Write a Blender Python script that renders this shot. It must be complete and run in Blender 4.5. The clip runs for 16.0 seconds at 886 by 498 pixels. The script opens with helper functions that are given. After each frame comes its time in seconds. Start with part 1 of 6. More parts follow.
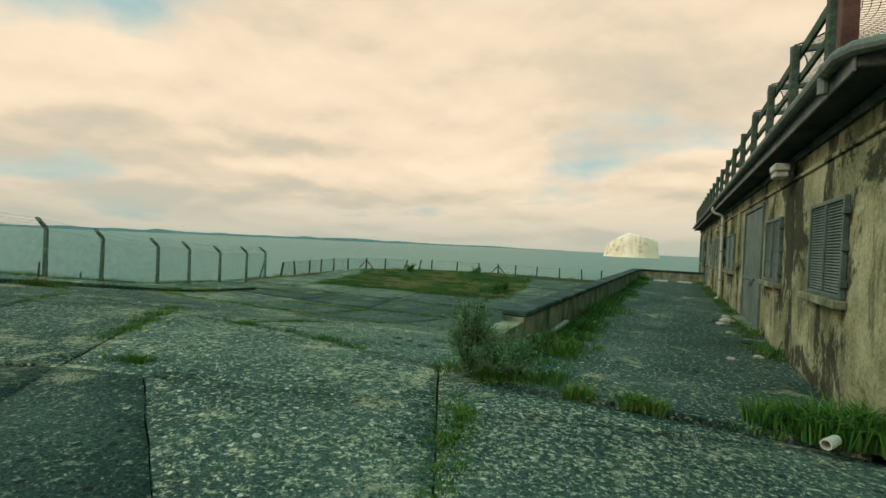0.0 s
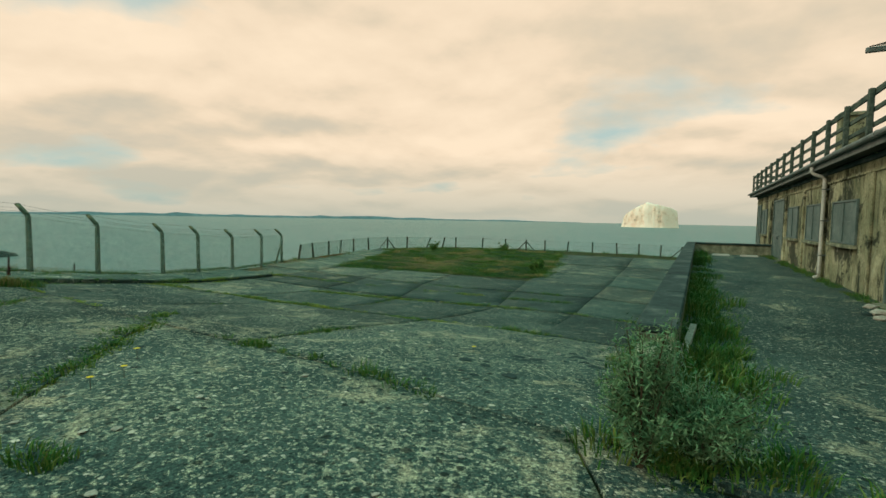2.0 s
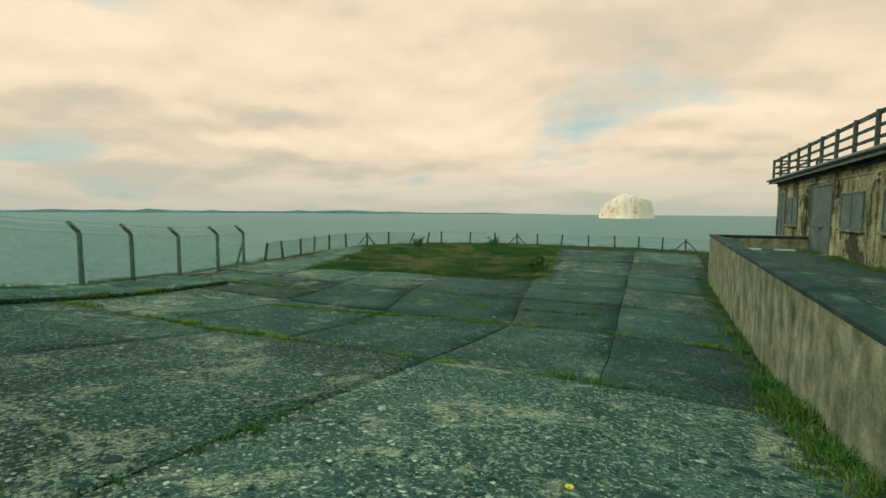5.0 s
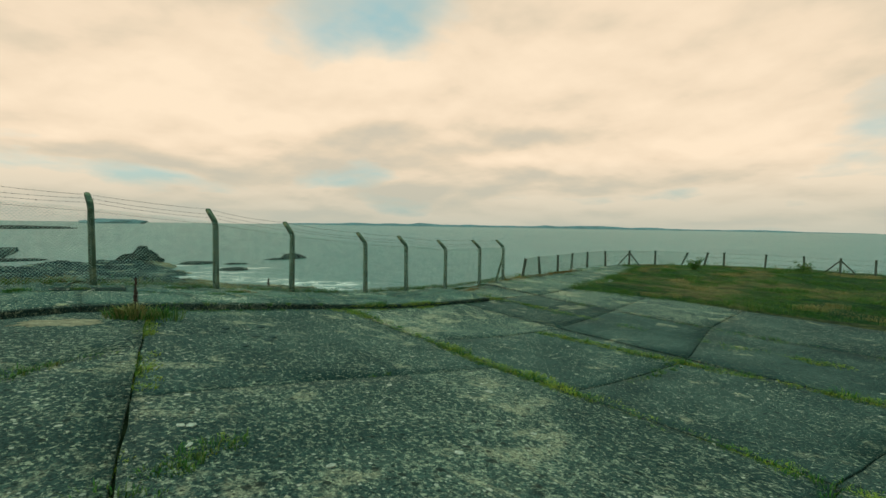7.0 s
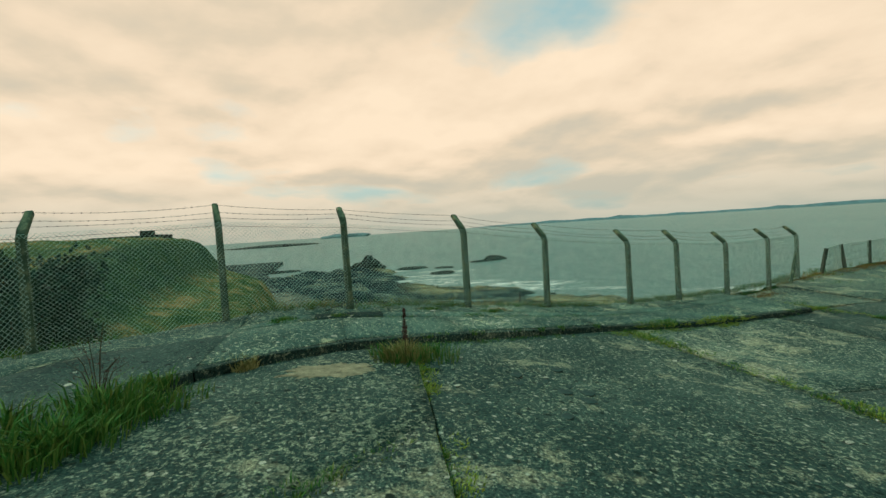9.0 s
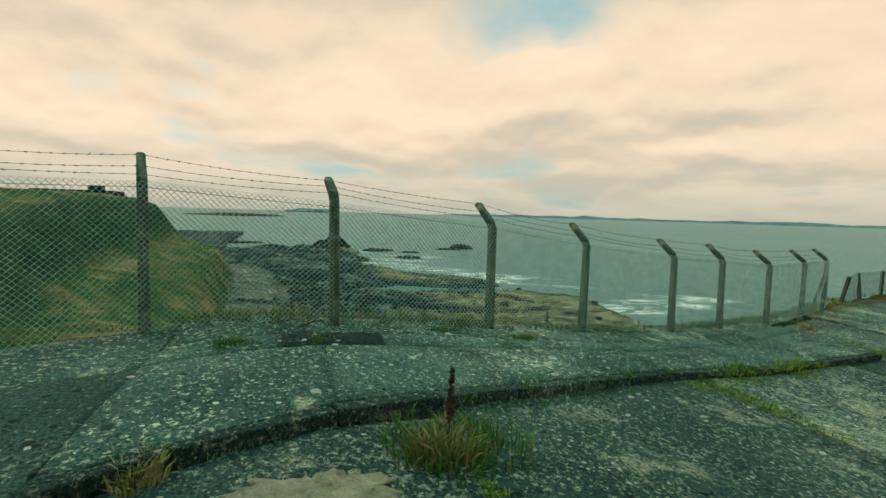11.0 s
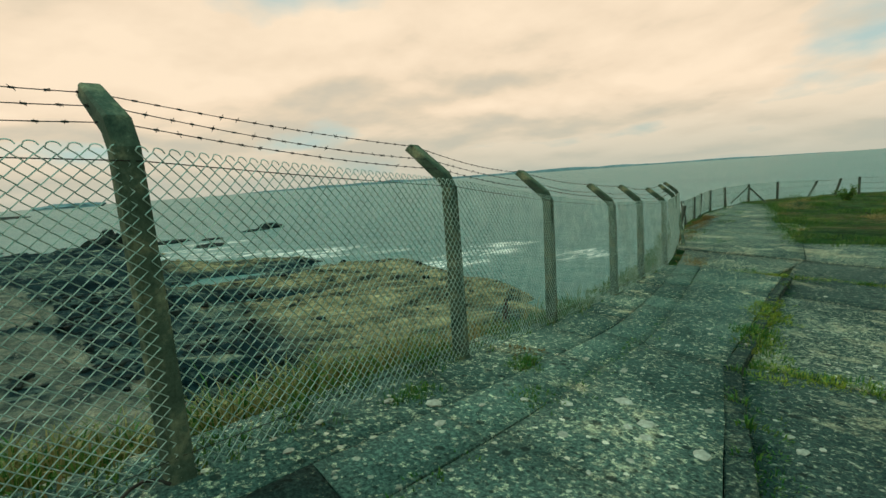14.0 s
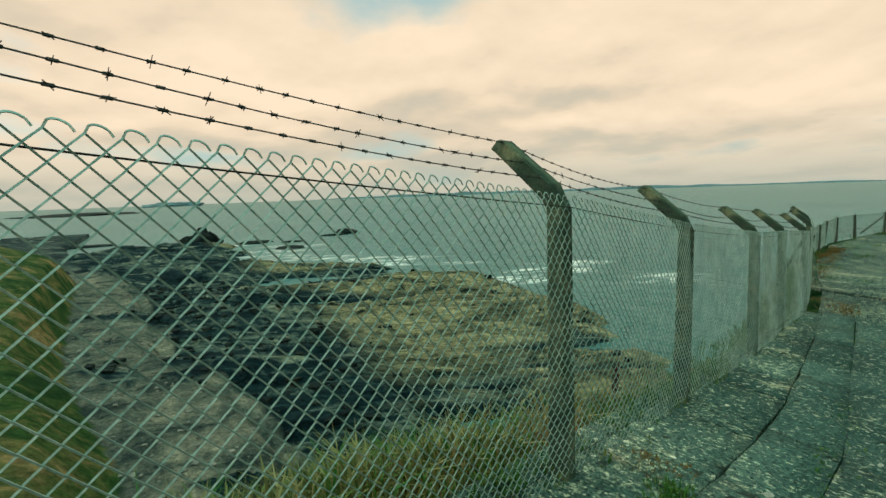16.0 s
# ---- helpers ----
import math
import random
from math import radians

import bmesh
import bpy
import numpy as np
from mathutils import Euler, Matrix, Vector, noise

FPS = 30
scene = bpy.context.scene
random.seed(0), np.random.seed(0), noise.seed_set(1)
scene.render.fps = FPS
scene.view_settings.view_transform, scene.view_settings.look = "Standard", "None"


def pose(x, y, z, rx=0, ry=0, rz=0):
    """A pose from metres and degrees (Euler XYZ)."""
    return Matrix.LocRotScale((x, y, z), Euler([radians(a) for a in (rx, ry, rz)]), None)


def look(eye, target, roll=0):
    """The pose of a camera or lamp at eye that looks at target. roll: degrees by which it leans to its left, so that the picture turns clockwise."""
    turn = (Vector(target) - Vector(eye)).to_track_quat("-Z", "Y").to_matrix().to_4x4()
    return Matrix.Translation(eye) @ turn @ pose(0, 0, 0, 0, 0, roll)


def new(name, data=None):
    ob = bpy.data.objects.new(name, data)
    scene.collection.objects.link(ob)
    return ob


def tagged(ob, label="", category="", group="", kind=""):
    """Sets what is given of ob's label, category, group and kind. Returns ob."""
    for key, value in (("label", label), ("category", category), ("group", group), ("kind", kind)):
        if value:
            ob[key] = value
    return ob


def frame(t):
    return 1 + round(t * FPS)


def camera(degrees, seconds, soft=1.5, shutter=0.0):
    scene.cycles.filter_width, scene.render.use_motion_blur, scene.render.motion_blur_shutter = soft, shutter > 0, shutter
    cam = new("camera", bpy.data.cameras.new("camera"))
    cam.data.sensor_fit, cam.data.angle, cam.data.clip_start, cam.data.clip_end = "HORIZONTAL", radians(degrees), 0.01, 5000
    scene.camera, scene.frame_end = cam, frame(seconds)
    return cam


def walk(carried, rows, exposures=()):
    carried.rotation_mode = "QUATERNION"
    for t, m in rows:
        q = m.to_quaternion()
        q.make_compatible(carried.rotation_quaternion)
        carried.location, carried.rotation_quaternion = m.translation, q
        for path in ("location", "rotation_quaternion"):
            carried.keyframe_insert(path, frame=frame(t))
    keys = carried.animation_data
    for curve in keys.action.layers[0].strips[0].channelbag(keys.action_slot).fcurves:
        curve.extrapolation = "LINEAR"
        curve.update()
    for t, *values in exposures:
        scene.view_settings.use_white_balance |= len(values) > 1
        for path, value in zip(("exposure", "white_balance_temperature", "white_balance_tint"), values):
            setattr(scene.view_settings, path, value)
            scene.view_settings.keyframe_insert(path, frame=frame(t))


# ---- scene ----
cam = camera(84.8, 16.0)
PATH = [
    (0, (-0.052, 0.3, 1.462), (-0.928, 2.098, 1.438), 2.6),
    (0.5, (-0.542, 0.689, 1.45), (-1.285, 2.544, 1.358), 1.5),
    (1, (-1.026, 1.18, 1.489), (-1.844, 3.0, 1.366), 1.7),
    (1.5, (-1.477, 1.664, 1.507), (-2.29, 3.488, 1.389), 0.4),
    (2, (-1.896, 2.189, 1.502), (-2.825, 3.956, 1.375), 1.0),
    (2.5, (-2.318, 2.706, 1.522), (-3.22, 4.489, 1.461), 1.4),
    (3, (-2.707, 3.213, 1.503), (-3.601, 4.999, 1.398), -0.1),
    (3.5, (-3.101, 3.686, 1.495), (-4.032, 5.45, 1.349), 1.3),
    (3.7, (-3.25, 3.865, 1.461), (-4.138, 5.653, 1.337), 0.2),
    (5.8, (-4.516, 5.857, 1.462), (-5.36, 7.661, 1.286), 0.4),
    (6, (-4.73, 6.03, 1.436), (-5.68, 7.782, 1.265), 0.9),
    (6.5, (-5.388, 6.331, 1.401), (-6.729, 7.806, 1.236), -0.4),
    (7, (-6.012, 6.4, 1.418), (-7.622, 7.581, 1.317), 0.9),
    (7.5, (-6.938, 6.427, 1.42), (-8.767, 7.235, 1.369), 0.5),
    (8, (-7.627, 6.296, 1.431), (-9.56, 6.799, 1.329), -3.5),
    (8.2, (-7.936, 6.277, 1.43), (-9.89, 6.703, 1.38), -3.8),
    (10.3, (-10.83, 5.959, 1.545), (-12.737, 6.534, 1.362), -2.3),
    (10.5, (-11.134, 5.965, 1.556), (-13.031, 6.581, 1.407), -1.5),
    (11, (-11.853, 5.956, 1.542), (-13.756, 6.553, 1.393), 1.7),
    (11.5, (-12.518, 5.917, 1.532), (-14.398, 6.584, 1.386), -1.4),
    (12, (-13.179, 5.953, 1.435), (-15.053, 6.632, 1.274), 1.5),
    (12.5, (-13.827, 5.962, 1.378), (-15.594, 6.88, 1.193), -0.8),
    (13, (-14.437, 6.029, 1.286), (-16.137, 7.065, 1.092), -2.7),
    (13.5, (-15.042, 6.127, 1.347), (-16.674, 7.265, 1.14), -2.0),
    (14, (-15.502, 6.149, 1.411), (-17.037, 7.397, 1.119), -4.1),
    (14.5, (-15.945, 6.423, 1.437), (-17.509, 7.64, 1.167), -0.7),
    (15, (-16.233, 6.6, 1.449), (-17.85, 7.743, 1.164), -0.5),
    (15.5, (-16.546, 6.79, 1.441), (-18.141, 7.966, 1.175), -2.1),
    (16, (-16.786, 6.985, 1.422), (-18.492, 8.004, 1.194), -2.0),
]
walk(cam, [(t, look(eye, target, roll)) for t, eye, target, roll in PATH], exposures=[(0, 0.0, 6500, 2.0), (16, 0.0, 6500, 2.0)])
# ---- light ----
scene.view_settings.exposure = 0.0
world = bpy.data.worlds.new("sky")
scene.world = world
world.use_nodes = True


def nd(tree, kind, **values):
    n = tree.nodes.new(kind)
    for key, value in values.items():
        if key in n.inputs:
            n.inputs[key].default_value = value
    return n


def ramp(tree, fac, stops):
    n = tree.nodes.new("ShaderNodeValToRGB")
    els = n.color_ramp.elements
    while len(els) < len(stops):
        els.new(0.5)
    for e, (p, col) in zip(els, stops):
        e.position = p
        e.color = (*col, 1) if len(col) == 3 else col
    tree.links.new(fac, n.inputs[0])
    return n.outputs[0]


def mix(tree, fac, a, b, mode="MIX"):
    n = tree.nodes.new("ShaderNodeMix")
    n.data_type, n.blend_type = "RGBA", mode
    for sock, v in ((n.inputs[0], fac), (n.inputs[6], a), (n.inputs[7], b)):
        if hasattr(v, "is_linked"):
            tree.links.new(v, sock)
        else:
            sock.default_value = v if isinstance(v, (int, float)) else (*v, 1)
    return n.outputs[2]


def maths(tree, op, a, b=0.0, clamp=False):
    n = tree.nodes.new("ShaderNodeMath")
    n.operation, n.use_clamp = op, clamp
    for sock, v in ((n.inputs[0], a), (n.inputs[1], b)):
        if hasattr(v, "is_linked"):
            tree.links.new(v, sock)
        else:
            sock.default_value = v
    return n.outputs[0]


SUN_EL, SUN_AZ = 34.0, 232.0  # degrees up; from +y clockwise
w = world.node_tree
w.nodes.clear()
sky = w.nodes.new("ShaderNodeTexSky")
sky.sky_type, sky.sun_disc = "NISHITA", False
sky.sun_elevation, sky.sun_rotation = radians(SUN_EL), radians(SUN_AZ)
sky.air_density, sky.dust_density, sky.ozone_density = 1.0, 1.5, 1.0
coord = w.nodes.new("ShaderNodeTexCoord")
sep = w.nodes.new("ShaderNodeSeparateXYZ")
w.links.new(coord.outputs["Generated"], sep.inputs[0])
up = maths(w, "ADD", maths(w, "MAXIMUM", sep.outputs[2], 0.0), 0.22)
flat = w.nodes.new("ShaderNodeCombineXYZ")
w.links.new(maths(w, "DIVIDE", sep.outputs[0], up), flat.inputs[0])
w.links.new(maths(w, "DIVIDE", sep.outputs[1], up), flat.inputs[1])
flat.inputs[2].default_value = 3.7


def cloud(scale, detail, rough, warp, reach=1.0, level=0.0):
    n = nd(w, "ShaderNodeTexNoise", Scale=scale, Detail=detail, Roughness=rough, Distortion=warp)
    mp = w.nodes.new("ShaderNodeMapping")
    mp.inputs["Scale"].default_value = (reach, reach, 1.0)
    mp.inputs["Location"].default_value = (0, 0, level)
    w.links.new(flat.outputs[0], mp.inputs[0])
    w.links.new(mp.outputs[0], n.inputs["Vector"])
    return n.outputs[0]


# a broken deck of flat clouds: lit heads, grey undersides, thin gaps of blue
deck = cloud(1.1, 6.0, 0.48, 0.1)
cover = ramp(w, deck, [(0.27, (0, 0, 0)), (0.40, (1, 1, 1))])
head = maths(w, "SUBTRACT", cloud(1.1, 6.0, 0.48, 0.1, 1.07), cloud(1.1, 6.0, 0.48, 0.1))
lit = maths(w, "ADD", maths(w, "MULTIPLY", head, 2.0), maths(w, "ADD", maths(w, "MULTIPLY", cloud(0.5, 3.0, 0.5, 0.0, 1.0, 5.0), 0.9), maths(w, "MULTIPLY", deck, 0.25)))
shade = ramp(w, lit, [(0.32, (0.67, 0.57, 0.46)), (0.48, (0.80, 0.64, 0.49)), (0.60, (0.93, 0.72, 0.545)), (0.80, (1.03, 0.80, 0.61))])
clear = mix(w, 0.75, mix(w, 1.0, sky.outputs[0], (0.1, 0.1, 0.1), "MULTIPLY"), (0.46, 0.64, 0.63))
sky_col = mix(w, cover, clear, shade)
# towards the zenith, above the view, teal is added to tint the skylight on the ground
high = ramp(w, maths(w, "MAXIMUM", sep.outputs[2], 0.0), [(0.44, (0, 0, 0)), (0.66, (1, 1, 1))])
sky_col = mix(w, maths(w, "MULTIPLY", high, 0.9), sky_col, (0.42, 1.06, 1.0))
haze = ramp(w, maths(w, "MAXIMUM", sep.outputs[2], 0.0), [(0.0, (1, 1, 1)), (0.13, (0, 0, 0))])
sky_col = mix(w, maths(w, "MULTIPLY", haze, 0.8), sky_col, (0.5, 0.5, 0.43))
bg = w.nodes.new("ShaderNodeBackground")
w.links.new(sky_col, bg.inputs[0])
bg.inputs[1].default_value = 1.0
w.links.new(bg.outputs[0], w.nodes.new("ShaderNodeOutputWorld").inputs[0])

sun = new("sun", bpy.data.lights.new("sun", "SUN"))
sun.data.energy, sun.data.angle, sun.data.color = 1.3, radians(12), (1.0, 0.95, 0.82)
a, e = radians(SUN_AZ), radians(SUN_EL)
sun.matrix_world = look((math.sin(a) * math.cos(e) * 50, math.cos(a) * math.cos(e) * 50, math.sin(e) * 50), (0, 0, 0))


# ---- materials ----
def material(name):
    m = bpy.data.materials.new(name)
    m.use_nodes = True
    t = m.node_tree
    return m, t, t.nodes["Principled BSDF"]


def noise_of(t, scale, detail=5.0, rough=0.6, warp=0.0, squash=None, space="Object"):
    c = t.nodes.new("ShaderNodeTexCoord")
    n = nd(t, "ShaderNodeTexNoise", Scale=scale, Detail=detail, Roughness=rough, Distortion=warp)
    if squash:
        mp = t.nodes.new("ShaderNodeMapping")
        mp.inputs["Scale"].default_value = squash
        t.links.new(c.outputs[space], mp.inputs[0])
        t.links.new(mp.outputs[0], n.inputs["Vector"])
    else:
        t.links.new(c.outputs[space], n.inputs["Vector"])
    return n.outputs[0]


def dots(t, scale, spread=1.0):
    """Distance to scattered cell centres."""
    c = t.nodes.new("ShaderNodeTexCoord")
    v = nd(t, "ShaderNodeTexVoronoi", Scale=scale, Randomness=spread)
    t.links.new(c.outputs["Object"], v.inputs["Vector"])
    return v.outputs["Distance"], v.outputs["Color"]


def bump(t, bsdf, height, strength, distance):
    b = nd(t, "ShaderNodeBump", Strength=strength, Distance=distance)
    t.links.new(height, b.inputs["Height"])
    t.links.new(b.outputs[0], bsdf.inputs["Normal"])


def vary(t, amount=0.25):
    """A grey that differs from object to object."""
    o = t.nodes.new("ShaderNodeObjectInfo")
    return ramp(t, o.outputs["Random"], [(0.0, (1 - amount,) * 3), (1.0, (1 + amount,) * 3)])


def surface(name, dark, mid, light, scale=2.0, fine=30.0, rough=0.85, relief=0.3, depth=0.01, metal=0.0, squash=None, each=0.0):
    """A weathered surface: stains at one scale, grain at another."""
    m, t, b = material(name)
    big = ramp(t, noise_of(t, scale, 7, 0.66, 0.2, squash), [(0.3, dark), (0.5, mid), (0.7, light)])
    grain = noise_of(t, fine, 4, 0.7)
    col = mix(t, 0.55, big, ramp(t, grain, [(0.3, (0.35, 0.35, 0.35)), (0.7, (1.3, 1.3, 1.3))]), "MULTIPLY")
    if each:
        col = mix(t, 1.0, col, vary(t, each), "MULTIPLY")
    t.links.new(col, b.inputs["Base Color"])
    b.inputs["Roughness"].default_value, b.inputs["Metallic"].default_value = rough, metal
    b.inputs["Specular IOR Level"].default_value = 0.06 if rough > 0.75 else 0.3
    bump(t, b, grain, relief, depth)
    return m


def concrete_ground():
    """Old exposed-aggregate concrete: dark film, worn pale patches, flakes of lichen, black moss."""
    m, t, b = material("weathered_concrete")

    def share(col, k):
        s = t.nodes.new("ShaderNodeSeparateColor")
        t.links.new(col, s.inputs[0])
        return s.outputs[k]

    own = t.nodes.new("ShaderNodeAttribute")
    own.attribute_type, own.attribute_name = "OBJECT", "tone"
    scrape = t.nodes.new("ShaderNodeAttribute")
    scrape.attribute_type, scrape.attribute_name = "OBJECT", "wear"
    film = ramp(t, noise_of(t, 0.5, 7, 0.66, 0.3), [(0.34, (0.020, 0.038, 0.035)), (0.5, (0.035, 0.058, 0.052)), (0.66, (0.06, 0.085, 0.073))])
    pale = (0.275, 0.268, 0.195)
    worn = maths(t, "ADD", ramp(t, noise_of(t, 0.7, 10, 0.75, 0.3), [(0.42, (0, 0, 0)), (0.62, (1, 1, 1))]), scrape.outputs["Fac"])
    speck = noise_of(t, 17.0, 8, 0.8, 0.2)
    where = maths(t, "ADD", maths(t, "MULTIPLY", worn, 0.05), speck)
    base = mix(t, ramp(t, where, [(0.56, (0, 0, 0)), (0.61, (0.85, 0.85, 0.85))]), film, pale)
    tan = ramp(t, maths(t, "ADD", noise_of(t, 0.85, 9, 0.7, 0.4), maths(t, "MULTIPLY", scrape.outputs["Fac"], 0.06)), [(0.57, (0, 0, 0)), (0.62, (0.8, 0.8, 0.8))])
    base = mix(t, maths(t, "MULTIPLY", tan, ramp(t, noise_of(t, 11, 7, 0.8), [(0.42, (0, 0, 0)), (0.52, (1, 1, 1))])), base, (0.30, 0.26, 0.18))
    grit = noise_of(t, 42, 5, 0.8)
    base = mix(t, 0.9, base, ramp(t, grit, [(0.34, (0.12, 0.14, 0.14)), (0.5, (0.9, 0.93, 0.9)), (0.64, (2.3, 2.25, 2.0))]), "MULTIPLY")
    for size, part_of, reach, tone in ((3.4, 0.86, 0.08, (0.56, 0.48, 0.38)), (6.2, 0.74, 0.15, (0.54, 0.47, 0.37)), (11.0, 0.72, 0.2, (0.46, 0.42, 0.33)), (21.0, 0.7, 0.23, (0.40, 0.37, 0.28))):
        d, c = dots(t, size)
        reached = maths(t, "ADD", d, maths(t, "MULTIPLY", noise_of(t, size * 3, 5, 0.8), 0.5))
        flake = maths(t, "MULTIPLY", maths(t, "ADD", scrape.outputs["Fac"], 0.85, True), maths(t, "MULTIPLY", ramp(t, reached, [(reach + 0.215, (1, 1, 1)), (reach + 0.245, (0, 0, 0))]), maths(t, "GREATER_THAN", share(c, 0), part_of)))
        base = mix(t, maths(t, "MULTIPLY", flake, ramp(t, noise_of(t, 0.8, 5, 0.6), [(0.4, (0.6, 0.6, 0.6)), (0.56, (1, 1, 1))])), base, tone)
    d, c = dots(t, 4.2)
    black = maths(t, "ADD", d, maths(t, "MULTIPLY", noise_of(t, 14, 5, 0.75), 0.5))
    blackened = maths(t, "MULTIPLY", ramp(t, black, [(0.38, (1, 1, 1)), (0.44, (0, 0, 0))]), ramp(t, noise_of(t, 0.6, 4, 0.6), [(0.5, (0, 0, 0)), (0.58, (1, 1, 1))]))
    base = mix(t, maths(t, "MULTIPLY", blackened, 0.85), base, (0.014, 0.018, 0.015))
    for size, least in ((17.0, 0.55), (7.5, 0.72)):
        d, c = dots(t, size)
        pit = maths(t, "ADD", d, maths(t, "MULTIPLY", noise_of(t, size * 3, 3, 0.7), 0.3))
        pit = maths(t, "MULTIPLY", ramp(t, pit, [(0.33, (1, 1, 1)), (0.39, (0, 0, 0))]), maths(t, "GREATER_THAN", share(c, 1), least))
        base = mix(t, maths(t, "MULTIPLY", pit, 0.85), base, (0.010, 0.016, 0.013))
    base = mix(t, 1.0, base, vary(t, 0.12), "MULTIPLY")
    base = mix(t, 1.0, base, ramp(t, maths(t, "ADD", own.outputs["Fac"], 0.5), [(0.0, (0.41, 0.47, 0.47)), (0.5, (1, 1, 1)), (1.0, (2.1, 2.06, 1.96))]), "MULTIPLY")
    t.links.new(base, b.inputs["Base Color"])
    b.inputs["Roughness"].default_value = 0.92
    b.inputs["Specular IOR Level"].default_value = 0.08
    bump(t, b, maths(t, "ADD", grit, maths(t, "MULTIPLY", speck, 1.6)), 0.6, 0.014)
    return m


def render_wall():
    """Yellowed cement render with black run-off streaks below the eaves and sills."""
    m, t, b = material("stained_render")
    base = ramp(t, noise_of(t, 0.9, 8, 0.68, 0.4), [(0.32, (0.12, 0.13, 0.075)), (0.5, (0.29, 0.275, 0.165)), (0.66, (0.50, 0.46, 0.30))])
    streak = ramp(t, noise_of(t, 0.8, 11, 0.76, 0.5, (1.0, 1.0, 0.8)), [(0.5, (0, 0, 0)), (0.54, (1, 1, 1))])
    base = mix(t, maths(t, "MULTIPLY", streak, 0.85), base, (0.018, 0.024, 0.018))
    runs = ramp(t, noise_of(t, 3.0, 8, 0.75, 0.3, (1.0, 1.3, 0.3)), [(0.53, (0, 0, 0)), (0.62, (1, 1, 1))])
    base = mix(t, maths(t, "MULTIPLY", runs, 0.6), base, (0.05, 0.052, 0.035))
    white = ramp(t, noise_of(t, 2.4, 8, 0.76, 0.3, (1.0, 1.2, 0.8)), [(0.58, (0, 0, 0)), (0.64, (1, 1, 1))])
    base = mix(t, maths(t, "MULTIPLY", white, 0.55), base, (0.46, 0.44, 0.33))
    grain = noise_of(t, 24, 5, 0.75)
    base = mix(t, 0.7, base, ramp(t, grain, [(0.3, (0.4, 0.4, 0.4)), (0.7, (1.4, 1.4, 1.35))]), "MULTIPLY")
    t.links.new(base, b.inputs["Base Color"])
    b.inputs["Roughness"].default_value = 0.92
    b.inputs["Specular IOR Level"].default_value = 0.06
    bump(t, b, maths(t, "ADD", grain, maths(t, "MULTIPLY", white, 0.5)), 0.8, 0.02)
    return m


def leafy(name, stops, rough=0.7, scale=0.7):
    """Blades and leaves, each its own tone, in drifts of dry and fresh."""
    m, t, b = material(name)
    g = t.nodes.new("ShaderNodeNewGeometry")
    drift = noise_of(t, scale, 4, 0.6)
    fac = maths(t, "ADD", maths(t, "MULTIPLY", g.outputs["Random Per Island"], 0.45), maths(t, "MULTIPLY", drift, 0.62))
    t.links.new(ramp(t, fac, stops), b.inputs["Base Color"])
    b.inputs["Roughness"].default_value = rough
    b.inputs["Specular IOR Level"].default_value = 0.12
    return m


